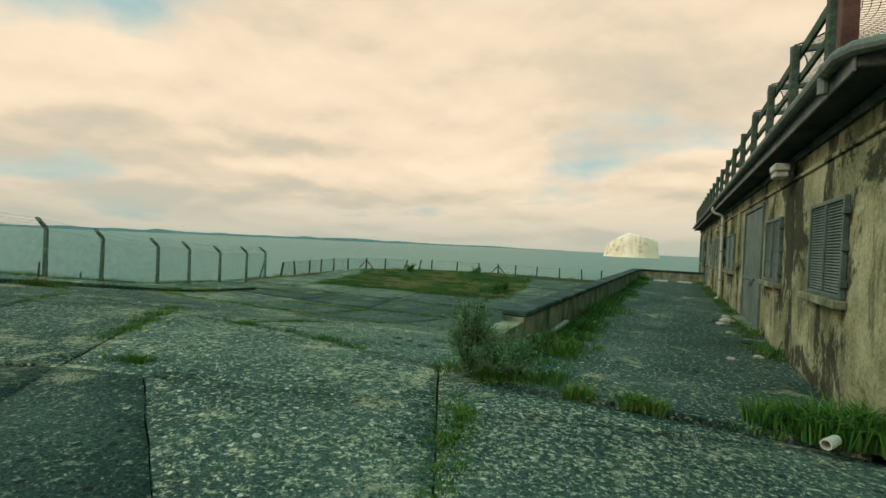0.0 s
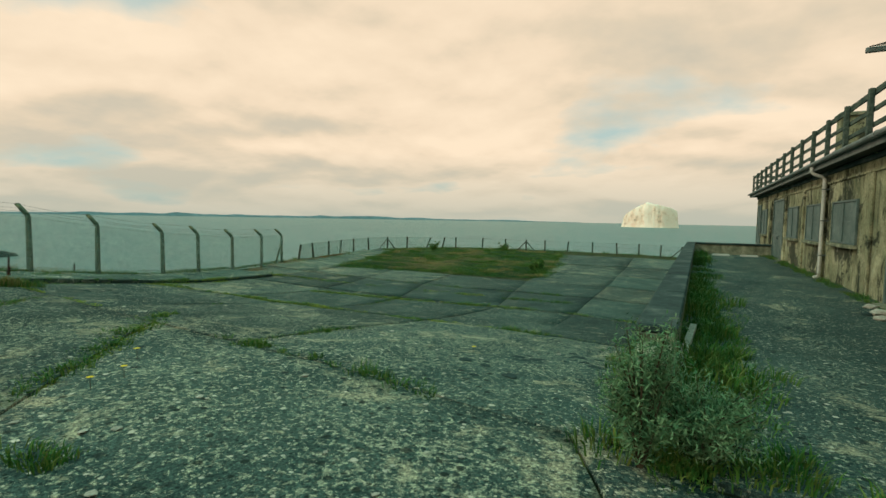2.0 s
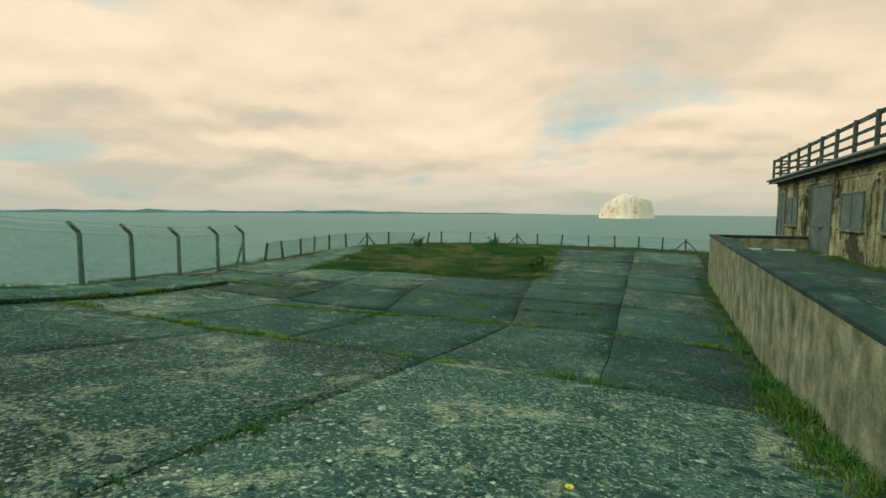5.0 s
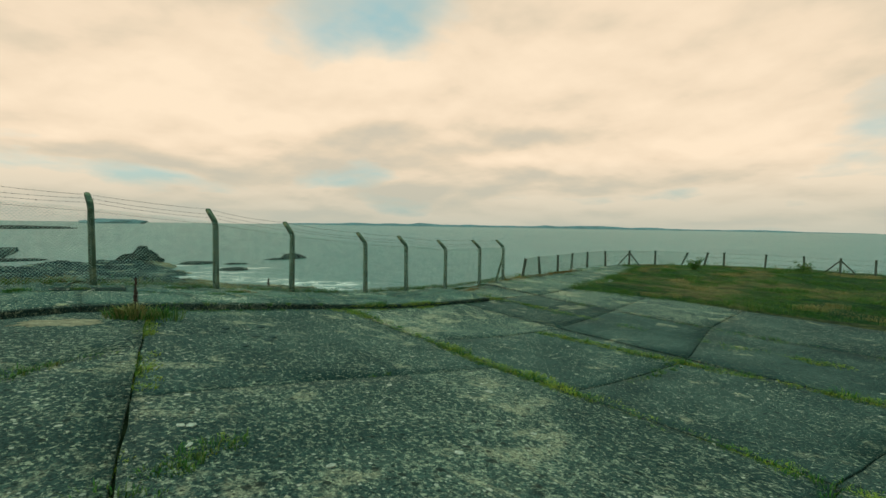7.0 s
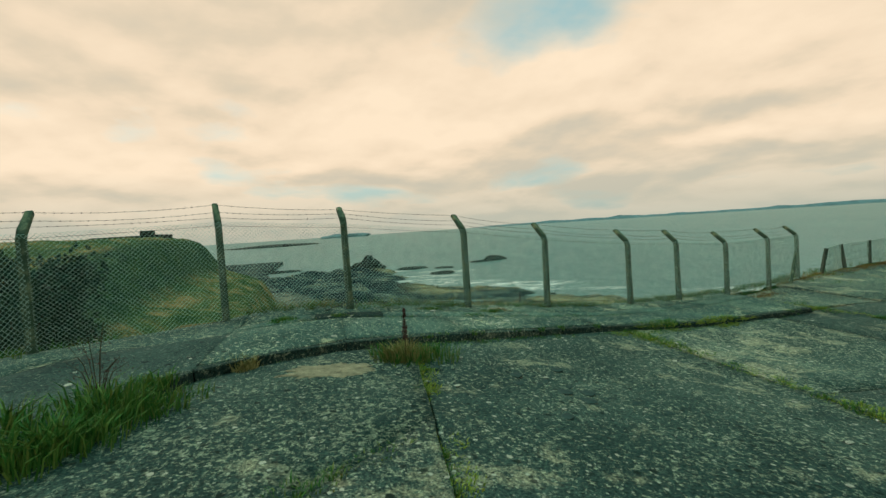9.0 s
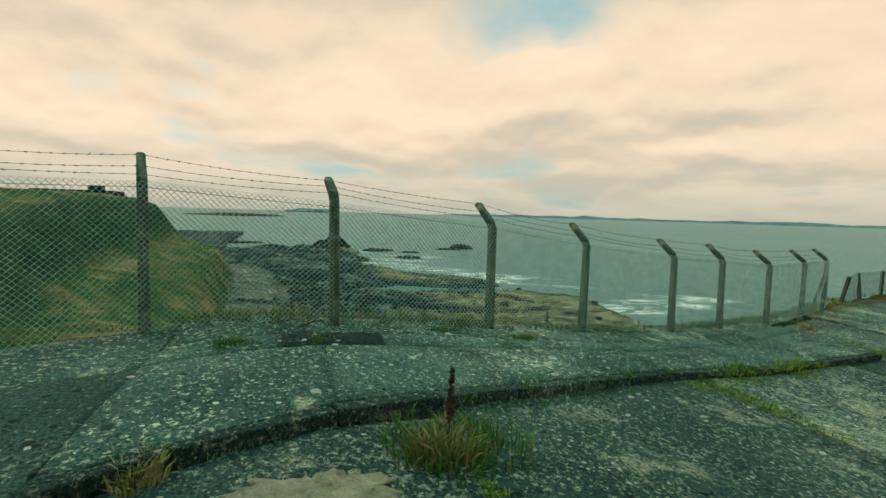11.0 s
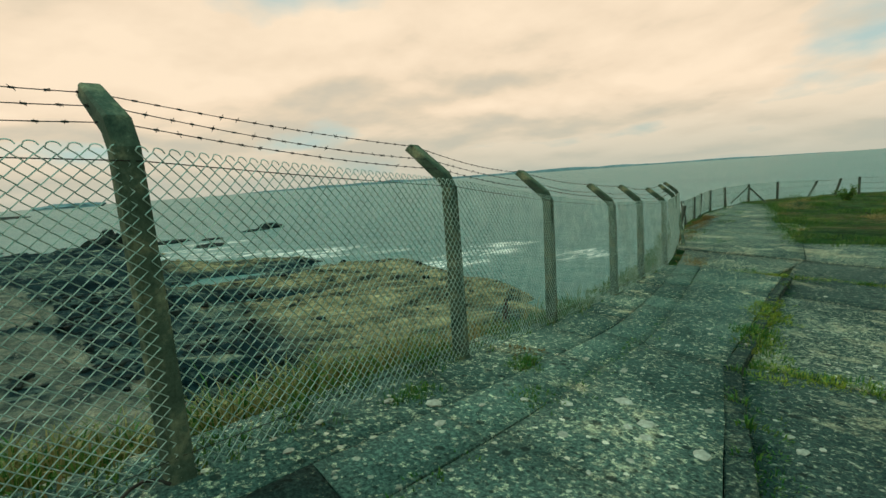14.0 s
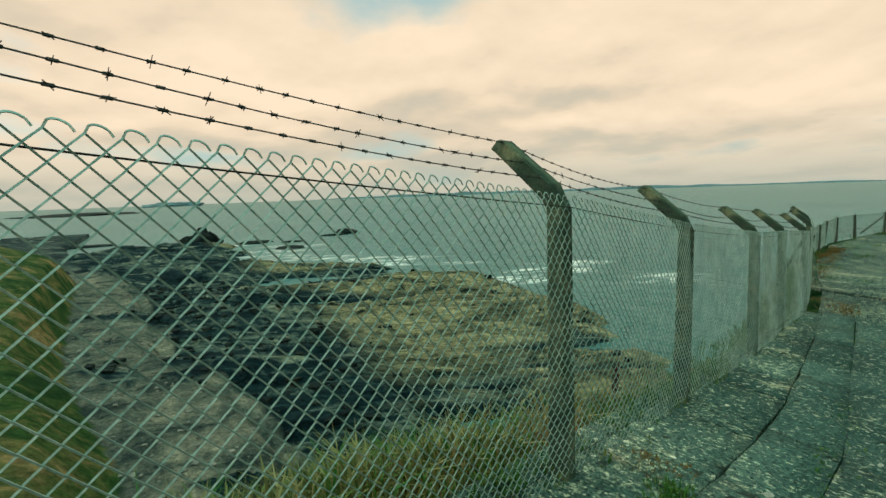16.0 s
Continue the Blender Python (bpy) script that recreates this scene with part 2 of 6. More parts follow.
def terrain_mat():
    """Turf, shingle and bare rock, kept apart by the sheet's own masks."""
    m, t, b = material("coast_ground")

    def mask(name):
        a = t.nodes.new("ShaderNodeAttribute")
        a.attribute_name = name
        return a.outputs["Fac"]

    def strata(scale, detail, rough, warp, along=4.0):
        """Noise drawn out along the beds of the rock."""
        c = t.nodes.new("ShaderNodeTexCoord")
        mp = t.nodes.new("ShaderNodeMapping")
        mp.vector_type = "TEXTURE"
        mp.inputs["Rotation"].default_value = (0, 0, radians(62))
        mp.inputs["Scale"].default_value = (along, 1, 1)
        n = nd(t, "ShaderNodeTexNoise", Scale=scale, Detail=detail, Roughness=rough, Distortion=warp)
        t.links.new(c.outputs["Object"], mp.inputs[0])
        t.links.new(mp.outputs[0], n.inputs["Vector"])
        return n.outputs[0]

    turf = ramp(t, noise_of(t, 0.10, 10, 0.72, 0.8), [(0.41, (0.016, 0.05, 0.014)), (0.47, (0.045, 0.085, 0.022)), (0.53, (0.12, 0.115, 0.04)), (0.58, (0.27, 0.18, 0.08))])
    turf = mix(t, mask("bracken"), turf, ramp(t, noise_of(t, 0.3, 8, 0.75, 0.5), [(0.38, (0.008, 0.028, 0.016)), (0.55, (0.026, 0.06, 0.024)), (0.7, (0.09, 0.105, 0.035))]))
    turf = mix(t, 0.8, turf, ramp(t, noise_of(t, 1.3, 8, 0.8), [(0.36, (0.28, 0.34, 0.3)), (0.62, (1.55, 1.5, 1.35))]), "MULTIPLY")
    rock = ramp(t, strata(0.3, 9, 0.72, 0.6), [(0.42, (0.003, 0.010, 0.013)), (0.51, (0.012, 0.028, 0.032)), (0.57, (0.085, 0.105, 0.092)), (0.66, (0.25, 0.235, 0.165))])
    flat = ramp(t, strata(0.42, 9, 0.74, 0.6), [(0.39, (0.008, 0.014, 0.013)), (0.45, (0.085, 0.078, 0.048)), (0.54, (0.23, 0.185, 0.105)), (0.66, (0.4, 0.32, 0.19))])
    rock = mix(t, mask("ochre"), rock, flat)
    rock = mix(t, 0.8, rock, ramp(t, strata(1.5, 8, 0.78, 0.5, 2.2), [(0.38, (0.2, 0.26, 0.26)), (0.60, (1.9, 1.9, 1.75))]), "MULTIPLY")
    sand = ramp(t, noise_of(t, 0.22, 9, 0.75, 0.5), [(0.38, (0.03, 0.042, 0.04)), (0.46, (0.10, 0.108, 0.086)), (0.55, (0.19, 0.175, 0.132)), (0.66, (0.38, 0.31, 0.22))])
    sand = mix(t, 0.75, sand, ramp(t, noise_of(t, 3.0, 7, 0.8), [(0.38, (0.3, 0.33, 0.33)), (0.6, (1.4, 1.4, 1.35))]), "MULTIPLY")
    soil = ramp(t, noise_of(t, 3.0, 6, 0.7), [(0.35, (0.018, 0.024, 0.014)), (0.5, (0.05, 0.06, 0.028)), (0.65, (0.11, 0.12, 0.035))])
    col = mix(t, mask("turf"), rock, turf)
    col = mix(t, mask("sand"), col, sand)
    col = mix(t, mask("soil"), col, soil)
    t.links.new(col, b.inputs["Base Color"])
    b.inputs["Roughness"].default_value = 0.9
    b.inputs["Specular IOR Level"].default_value = 0.04
    bump(t, b, noise_of(t, 0.9, 10, 0.78), 0.9, 0.5)
    return m


def sea_mat():
    m, t, b = material("sea_water")
    a = t.nodes.new("ShaderNodeAttribute")
    a.attribute_name = "foam"
    tone = ramp(t, noise_of(t, 0.006, 6, 0.6, 0.3, (1.0, 2.2, 1.0)), [(0.3, (0.03, 0.13, 0.122)), (0.7, (0.06, 0.182, 0.163))])
    foam = maths(t, "MULTIPLY", ramp(t, a.outputs["Fac"], [(0.25, (0, 0, 0)), (0.75, (1, 1, 1))]), ramp(t, noise_of(t, 0.22, 9, 0.78, 1.0, (1.6, 0.7, 1.0)), [(0.5, (0, 0, 0)), (0.54, (1, 1, 1))]), True)
    t.links.new(mix(t, foam, tone, (0.85, 0.83, 0.76)), b.inputs["Base Color"])
    b.inputs["Roughness"].default_value, b.inputs["IOR"].default_value = 0.36, 1.33
    b.inputs["Specular IOR Level"].default_value = 0.33
    waves = maths(t, "ADD", noise_of(t, 0.09, 6, 0.6, 0.4, (1.0, 2.0, 1.0)), maths(t, "MULTIPLY", noise_of(t, 0.6, 4, 0.6), 0.3))
    bump(t, b, waves, 0.9, 2.2)
    return m


def white_cliff():
    """Bird-whitened rock with buff clefts and ledges."""
    m, t, b = material("white_cliff")
    big = ramp(t, noise_of(t, 0.035, 7, 0.65, 0.4, (1.0, 1.0, 0.9)), [(0.30, (0.45, 0.3, 0.21)), (0.41, (0.92, 0.66, 0.49)), (0.52, (1.0, 0.8, 0.64))])
    t.links.new(big, b.inputs["Base Color"])
    b.inputs["Roughness"].default_value = 0.95
    bump(t, b, noise_of(t, 0.06, 8, 0.7), 0.5, 8.0)
    return m


CONCRETE = concrete_ground()
RENDER = render_wall()
WALL_CONC = surface("retaining_concrete", (0.06, 0.07, 0.045), (0.2, 0.205, 0.135), (0.38, 0.365, 0.25), 2.2, 34, 0.9, 0.4, 0.01, squash=(1, 1.2, 0.8))
COPING = surface("coping", (0.016, 0.031, 0.029), (0.038, 0.06, 0.054), (0.12, 0.142, 0.118), 1.6, 24, 0.8, 0.4, 0.01)
POST_CONC = surface("post_concrete", (0.02, 0.042, 0.031), (0.066, 0.098, 0.068), (0.25, 0.265, 0.16), 4.0, 60, 0.9, 0.5, 0.006)
BRICK = surface("broken_brick", (0.16, 0.12, 0.08), (0.27, 0.21, 0.15), (0.36, 0.29, 0.21), 9, 50, 0.9, 0.5, 0.008, each=0.2)
PAINT_GREY = surface("grey_green_paint", (0.05, 0.08, 0.068), (0.09, 0.13, 0.112), (0.16, 0.2, 0.175), 2.0, 25, 0.6, 0.1, 0.003)
GRILLE = surface("grille_steel", (0.045, 0.075, 0.066), (0.085, 0.125, 0.11), (0.15, 0.19, 0.17), 3.0, 60, 0.55, 0.1, 0.002, metal=0.2)
DARK = surface("dark_void", (0.006, 0.008, 0.008), (0.01, 0.012, 0.012), (0.014, 0.016, 0.015), 2, 20)
TIMBER = surface("grey_timber", (0.028, 0.042, 0.035), (0.075, 0.095, 0.075), (0.15, 0.165, 0.125), 2.0, 30, 0.85, 0.4, 0.006, squash=(4, 1, 4))
GUTTER = surface("gutter_grey", (0.085, 0.105, 0.095), (0.14, 0.16, 0.145), (0.2, 0.215, 0.19), 3.0, 40, 0.6, 0.15, 0.003)
PLASTIC = surface("pale_pipe", (0.4, 0.39, 0.33), (0.52, 0.5, 0.43), (0.6, 0.58, 0.5), 4.0, 50, 0.5, 0.1, 0.002)
RUST = surface("red_lead_paint", (0.06, 0.022, 0.016), (0.11, 0.04, 0.03), (0.16, 0.07, 0.05), 4.0, 40, 0.7, 0.3, 0.004)
WIRE = surface("galvanised_wire", (0.17, 0.27, 0.23), (0.33, 0.46, 0.4), (0.5, 0.63, 0.56), 6.0, 80, 0.5, 0.05, 0.001, metal=0.3)
OLD_WIRE = surface("rusty_wire", (0.012, 0.013, 0.01), (0.025, 0.022, 0.017), (0.05, 0.04, 0.03), 8.0, 80, 0.7, 0.05, 0.001, metal=0.3)
FELT = surface("roof_felt", (0.04, 0.045, 0.04), (0.07, 0.075, 0.065), (0.11, 0.11, 0.09), 1.5, 30)
GRASS = leafy("grass_blades", [(0.22, (0.016, 0.07, 0.014)), (0.45, (0.04, 0.12, 0.02)), (0.65, (0.09, 0.155, 0.028)), (0.9, (0.2, 0.19, 0.06))])
MOSS = leafy("joint_moss", [(0.25, (0.09, 0.15, 0.018)), (0.5, (0.18, 0.24, 0.03)), (0.85, (0.33, 0.32, 0.06))])
DRY = leafy("dry_grass", [(0.25, (0.09, 0.11, 0.03)), (0.5, (0.2, 0.175, 0.06)), (0.8, (0.34, 0.27, 0.12))])
RUSSET = leafy("russet_weed", [(0.25, (0.07, 0.06, 0.02)), (0.5, (0.17, 0.1, 0.035)), (0.8, (0.26, 0.19, 0.06))])
LEAF = leafy("grey_green_leaf", [(0.25, (0.04, 0.11, 0.05)), (0.5, (0.09, 0.18, 0.08)), (0.8, (0.2, 0.29, 0.15))])
BUSH = leafy("dark_leaf", [(0.25, (0.006, 0.022, 0.016)), (0.5, (0.014, 0.038, 0.024)), (0.85, (0.04, 0.068, 0.036))])
SEED = leafy("seed_head", [(0.3, (0.04, 0.016, 0.016)), (0.8, (0.09, 0.035, 0.028))])
PETAL = leafy("yellow_petal", [(0.3, (0.75, 0.5, 0.03)), (0.8, (0.85, 0.62, 0.05))])
STEM = surface("twig", (0.04, 0.03, 0.018), (0.07, 0.055, 0.035), (0.1, 0.08, 0.05), 8, 60)
COAST = terrain_mat()
SEA = sea_mat()
GUANO = white_cliff()
DARKROCK = surface("dark_rock", (0.004, 0.01, 0.011), (0.014, 0.022, 0.021), (0.05, 0.056, 0.042), 0.3, 2.0, 0.85, 0.8, 0.4)
PEBBLE = surface("pebble", (0.1, 0.1, 0.085), (0.2, 0.185, 0.15), (0.34, 0.3, 0.24), 0.6, 8.0, 0.9, 0.5, 0.03)
LICHEN = surface("pale_stone", (0.26, 0.24, 0.19), (0.38, 0.35, 0.28), (0.48, 0.44, 0.36), 12, 70, 0.9, 0.5, 0.003, each=0.2)
GRIT = surface("tan_grit", (0.1, 0.085, 0.06), (0.25, 0.2, 0.13), (0.36, 0.285, 0.185), 9.0, 90, 0.95, 0.8, 0.006)
# blue-grey aerial haze painted into the base colour of the distant land
HAZED_LAND = surface("hazed_hills", (0.12, 0.195, 0.215), (0.14, 0.22, 0.235), (0.17, 0.245, 0.255), 0.003, 0.02, 1.0, 0.1, 1.0)
NET = surface("net_cord", (0.2, 0.2, 0.16), (0.28, 0.28, 0.22), (0.36, 0.35, 0.28), 5, 60)


# ---- builders ----
def thing(name, at, label, category, group="", kind="", turn=0.0):
    ob = new(name)
    ob.location = at
    ob.rotation_euler = (0, 0, radians(turn))
    ob.empty_display_size = 0.1
    return tagged(ob, label, category, group, kind)


def base_of(ob):
    v = Vector((0, 0, 0))
    while ob:
        v, ob = v + ob.location, ob.parent
    return v


def mesh_from(name, bm, mat):
    me = bpy.data.meshes.new(name)
    bm.to_mesh(me)
    bm.free()
    me.materials.append(mat)
    return me


def part(name, bm, mat, parent, label="", local=False):
    """Links a bmesh as one mesh under parent; world coordinates unless local."""
    if not local and parent:
        bmesh.ops.translate(bm, vec=-base_of(parent), verts=bm.verts)
    ob = new(name, mesh_from(name, bm, mat))
    ob.parent = parent
    if label:
        ob["label"] = label
    return ob


def piece(name, me, parent, at, turn=0.0, local=False, scale=None):
    """One more object on a shared mesh."""
    ob = new(name, me)
    ob.parent = parent
    ob.location = Vector(at) - (base_of(parent) if not local else Vector((0, 0, 0)))
    ob.rotation_euler = (0, 0, turn)
    if scale:
        ob.scale = scale
    return ob


def solo(name, bm, mat, label, category, group="", kind="", at=None):
    """A thing of one mesh, its origin at its base."""
    lo = Vector((sum(v.co.x for v in bm.verts) / len(bm.verts), sum(v.co.y for v in bm.verts) / len(bm.verts), min(v.co.z for v in bm.verts))) if at is None else Vector(at)
    bmesh.ops.translate(bm, vec=-lo, verts=bm.verts)
    ob = new(name, mesh_from(name, bm, mat))
    ob.location = lo
    return tagged(ob, label, category, group, kind)


def box(bm, x0, x1, y0, y1, z0, z1, bevel=0.0, cuts=0):
    r = bmesh.ops.create_cube(bm, size=1, matrix=Matrix.LocRotScale(((x0 + x1) / 2, (y0 + y1) / 2, (z0 + z1) / 2), None, (x1 - x0, y1 - y0, z1 - z0)))
    if bevel:
        edges = list({ed for v in r["verts"] for ed in v.link_edges})
        bmesh.ops.bevel(bm, geom=edges, offset=bevel, segments=1, affect="EDGES")
    return bm


def boxed(*a, **k):
    return box(bmesh.new(), *a, **k)


def tube(bm, pts, r, sides=8, caps=True, taper=None):
    """A round bar along a line of points."""
    pts = [Vector(p) for p in pts]
    rings = []
    for i, p in enumerate(pts):
        d = (pts[min(i + 1, len(pts) - 1)] - pts[max(i - 1, 0)]).normalized()
        u = d.orthogonal().normalized() if abs(d.z) > 0.9 else d.cross(Vector((0, 0, 1))).normalized()
        v = d.cross(u)
        rr = r if taper is None else r + (taper - r) * i / (len(pts) - 1)
        rings.append([bm.verts.new(p + rr * (math.cos(2 * math.pi * k / sides) * u + math.sin(2 * math.pi * k / sides) * v)) for k in range(sides)])
    for r0, r1 in zip(rings, rings[1:]):
        for k in range(sides):
            bm.faces.new((r0[k], r0[(k + 1) % sides], r1[(k + 1) % sides], r1[k]))
    if caps:
        bm.faces.new(rings[0][::-1])
        bm.faces.new(rings[-1])
    return bm


def pydata(name, verts, faces, mat, smooth=False):
    me = bpy.data.meshes.new(name)
    verts = np.asarray(verts, np.float32)
    me.from_pydata(verts.tolist(), [], faces.tolist() if hasattr(faces, "tolist") else faces)
    me.materials.append(mat)
    if smooth:
        me.polygons.foreach_set("use_smooth", [True] * len(me.polygons))
    me.update()
    return me


def soft(u, width):
    return np.where(u / width > 30, u, width * np.log1p(np.exp(np.minimum(u / width, 30))))


def apron_z(x, y):
    """The apron: a level terrace, a fall towards the sea, then nearly level again."""
    x, y = np.asarray(x, float), np.asarray(y, float)
    xc = np.minimum(x, -5.5)
    cross = 0.0899 + 0.00459 * xc + 0.00159 * np.minimum((xc + 9) ** 2, 400) - 0.025 * np.maximum(x + 5.5, 0)
    dip = 0.12 * step01((5.6 - y) / 1.5) * step01((-15.5 - x) / 2)
    return cross - dip - 0.1642 * soft(y - 6, 0.8) + 0.133 * soft(y - 13.5, 1.5) + 0.052 * soft(y - 30, 2.5)


def gz(x, y):
    return float(apron_z(x, y))


KERB = [(-7.0, 1.2), (-12.36, 3.68), (-14.5, 4.72), (-14.9, 5.3), (-15.4, 6.3), (-16.05, 8.1), (-17.15, 11.0), (-18.2, 15.8), (-18.5, 17.6)]
POSTS = [(-13.2, -0.4), (-16.75, 2.15), (-18.07, 4.36), (-17.99, 6.47), (-18.73, 8.9), (-19.32, 10.96), (-20.03, 13.6), (-20.55, 15.47), (-21.1, 17.6), (-22.1, 20.2), (-23.05, 22.5)]
EDGE = [(40, -60), (40, 48), (0, 46.6), (-10, 48.0), (-17, 47.2), (-22.6, 43.8), (-25.9, 38.4), (-26.45, 34.0), (-25.55, 29.2), (-24.1, 24.0), (-22.35, 20.2), (-21.0, 16.0), (-19.9, 11.2), (-19.2, 8.8), (-18.45, 6.4), (-18.55, 4.1), (-17.1, 1.75), (-13.5, -0.9), (-8, -8), (-12, -60)]


def lift_z(x, y):
    """How much the fence-side strip stands above the apron: one kerb's height beyond the kerb line."""
    kx = np.interp(y, [p[1] for p in KERB], [p[0] for p in KERB])
    return np.where((x < kx) & (y < 17.6), 0.1, 0.0)


def top_z(x, y):
    return float(apron_z(x, y) + lift_z(np.asarray(x, float), np.asarray(y, float)))


def polygon_distance(x, y, poly):
    """Signed distance to a closed outline, negative inside."""
    px, py = np.asarray(x, float), np.asarray(y, float)
    best, inside = np.full(px.shape, 1e9), np.zeros(px.shape, bool)
    for (ax, ay), (bx, by) in zip(poly, poly[1:] + poly[:1]):
        dx, dy = bx - ax, by - ay
        s = np.clip(((px - ax) * dx + (py - ay) * dy) / (dx * dx + dy * dy), 0, 1)
        best = np.minimum(best, np.hypot(px - ax - s * dx, py - ay - s * dy))
        if ay != by:
            hit = ((ay > py) != (by > py)) & (px < (bx - ax) * (py - ay) / (by - ay) + ax)
            inside ^= hit
    return np.where(inside, -best, best)


def fractal(x, y, scale, octaves=4, seed=0.0):
    """Smooth random relief, about -1 to 1, from sums of turned sines."""
    out, amp, total = np.zeros_like(x), 1.0, 0.0
    rng = np.random.RandomState(int(seed) + 7)
    for _ in range(octaves):
        layer = np.zeros_like(x)
        for _ in range(5):
            an, ph = rng.uniform(0, 2 * np.pi), rng.uniform(0, 2 * np.pi)
            k = scale * rng.uniform(0.7, 1.4)
            layer += np.sin(k * (np.cos(an) * x + np.sin(an) * y) + ph + 0.8 * np.sin(k * 0.6 * (np.sin(an) * x - np.cos(an) * y) + 2 * ph))
        out += amp * layer / 2.6
        total += amp
        amp, scale = amp * 0.5, scale * 2.1
    return out / total


def step01(u):
    u = np.clip(u, 0, 1)
    return u * u * (3 - 2 * u)


SEA_Z = -20.0
SHELF = [(-18, 12), (-29, 50), (-47, 66), (-64, 73), (-85, 80), (-114, 80), (-133, 74), (-164, 73), (-184, 42), (-225, 48), (-262, 45), (-285, 20), (-258, -32), (-155, -18), (-95, -12), (-50, -14)]


def coast(x, y):
    """Height, and how much turf, sand and soil, of the whole coast."""
    d = polygon_distance(x, y, EDGE)
    kx = np.interp(y, [p[1] for p in KERB], [p[0] for p in KERB])
    inner = apron_z(x, y) - 0.04 + np.where((x < kx - np.where(y < 5.6, 1.5, 0.75)) & (y < 16.9) & (y > 1), 0.095, 0.0)
    # bank below the fence
    edge_z = apron_z(np.clip(x, -30, 10), np.clip(y, -2, 46))
    lump = fractal(x, y, 0.35, 4, 3)
    steep = 0.45 + 1.1 * step01((y + 2) / 9)
    brink = step01((y - 8.5) / 4)
    bank = edge_z - 0.02 - (0.6 + 1.6 * brink) * np.clip(d, 0, 1.6) - (steep + 3.0 * brink) * np.maximum(d - 1.6, 0) + 0.35 * lump * np.clip(d / 3, 0, 1)
    # shore: shingle at the foot, then a stepped rock shelf
    line = np.interp(x, [-300, -160, -95, -79, -55, -30, -18], [-32, -9, -3.5, -1.5, 4.5, 6.5, 9])
    off = y - line
    shelf = -polygon_distance(x, y, SHELF)
    ridge = fractal(0.86 * x - 0.5 * y, (0.5 * x + 0.86 * y) * 0.24, 0.17, 5, 11) + 0.3 * fractal(0.86 * x - 0.5 * y, (0.5 * x + 0.86 * y) * 0.3, 0.75, 3, 17)
    ledge = np.round((ridge * 1.9 + 0.35) * 2.6) / 2.6 * 1.05 + ridge * 0.2
    rock = SEA_Z - 2.5 + 3.15 * step01(shelf / 14) + 1.25 * ledge * step01(shelf / 10) + 1.1 * step01((38 - y) / 18) * step01(shelf / 6)
    beach = -16.6 - 0.085 * np.maximum(off, 0) + 0.15 * fractal(x, y, 0.5, 3, 5)
    beach_on = step01(1 - (off - 6 - 4 * fractal(x, y, 0.06, 2, 9)) / 5) * step01((x + 190) / 20)
    shore = np.where(beach_on > 0, np.maximum(rock, beach * beach_on + (1 - beach_on) * (SEA_Z - 3)), rock)
    # grassed headland, with a cliff at its seaward end
    inland = -off
    cap = np.interp(x, [-175, -150, -110, -85, -55, -30, -15], [2, 3.2, 3.4, 1.0, -4.5, -2.0, -0.8]) + 0.5 * fractal(x, y, 0.07, 3, 21)
    rise = np.interp(inland / np.interp(x, [-160, -60, -25], [22, 32, 28]), [0, 0.16, 0.3, 0.6, 0.82, 1.0], [0, 0.36, 0.44, 0.56, 0.92, 1.0])
    end = step01((x + 162) / 8)
    head = -17.5 + (cap + 17.5) * rise * end + 0.5 * fractal(x, y, 0.22, 4, 2) * rise
    head = np.where((inland > -3) & (x < -10), head, -40)
    out = np.maximum(np.maximum(bank, shore), head)
    z = np.where(d < 0, inner, out)
    turf = np.where(d < 0, 1.0, np.where((bank >= shore) | (head >= shore), 1.0, 0.0))
    turf = np.where((head > shore) & (head > bank) & (end < 0.75), 0.0, turf)
    sand = np.where((turf < 0.5) & (shore <= beach + 0.12) & (beach_on > 0.15), 1.0, 0.0)
    soil = np.where((d < -0.9) & (y > -12) & (x < 2.5) & ~((x < -14.8) & (y < 5.2)), 1.0, 0.0)
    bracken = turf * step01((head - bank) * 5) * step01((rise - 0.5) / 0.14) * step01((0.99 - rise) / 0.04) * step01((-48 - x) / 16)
    ochre = step01((ledge - 0.25 + 0.5 * fractal(x, y, 0.045, 2, 55)) / 0.5) * step01((y - 24 + 5 * fractal(x, y, 0.09, 2, 57)) / 12) * step01((-36 - x) / 10)
    return z, turf, sand, soil, bracken, ochre


def graded(lo, hi, near0, near1, step, grow=1.16, most=1e9):
    """Grid lines: even between near0 and near1, wider and wider beyond."""
    mid = list(np.arange(near0, near1 + step / 2, step))
    right, s = [mid[-1]], step
    while right[-1] < hi:
        s = min(s * grow, most)
        right.append(min(right[-1] + s, hi))
    left, s = [mid[0]], step
    while left[-1] > lo:
        s = min(s * grow, most)
        left.append(max(left[-1] - s, lo))
    return np.array(left[:0:-1] + mid + right[1:])


def sheet(name, xs, ys, heights, mat, masks=None):
    gx, gy = np.meshgrid(xs, ys)
    z = heights(gx, gy)
    extra = ()
    if isinstance(z, tuple):
        z, extra = z[0], z[1:]
    n, m = len(xs), len(ys)
    verts = np.stack([gx, gy, z], -1).reshape(-1, 3)
    i = (np.arange(m - 1)[:, None] * n + np.arange(n - 1)).ravel()
    me = pydata(name, verts, np.stack([i, i + 1, i + n + 1, i + n], -1), mat, True)
    for key, values in zip(masks or (), extra):
        me.attributes.new(key, "FLOAT", "POINT").data.foreach_set("value", values.ravel().astype(np.float32))
    return new(name, me)


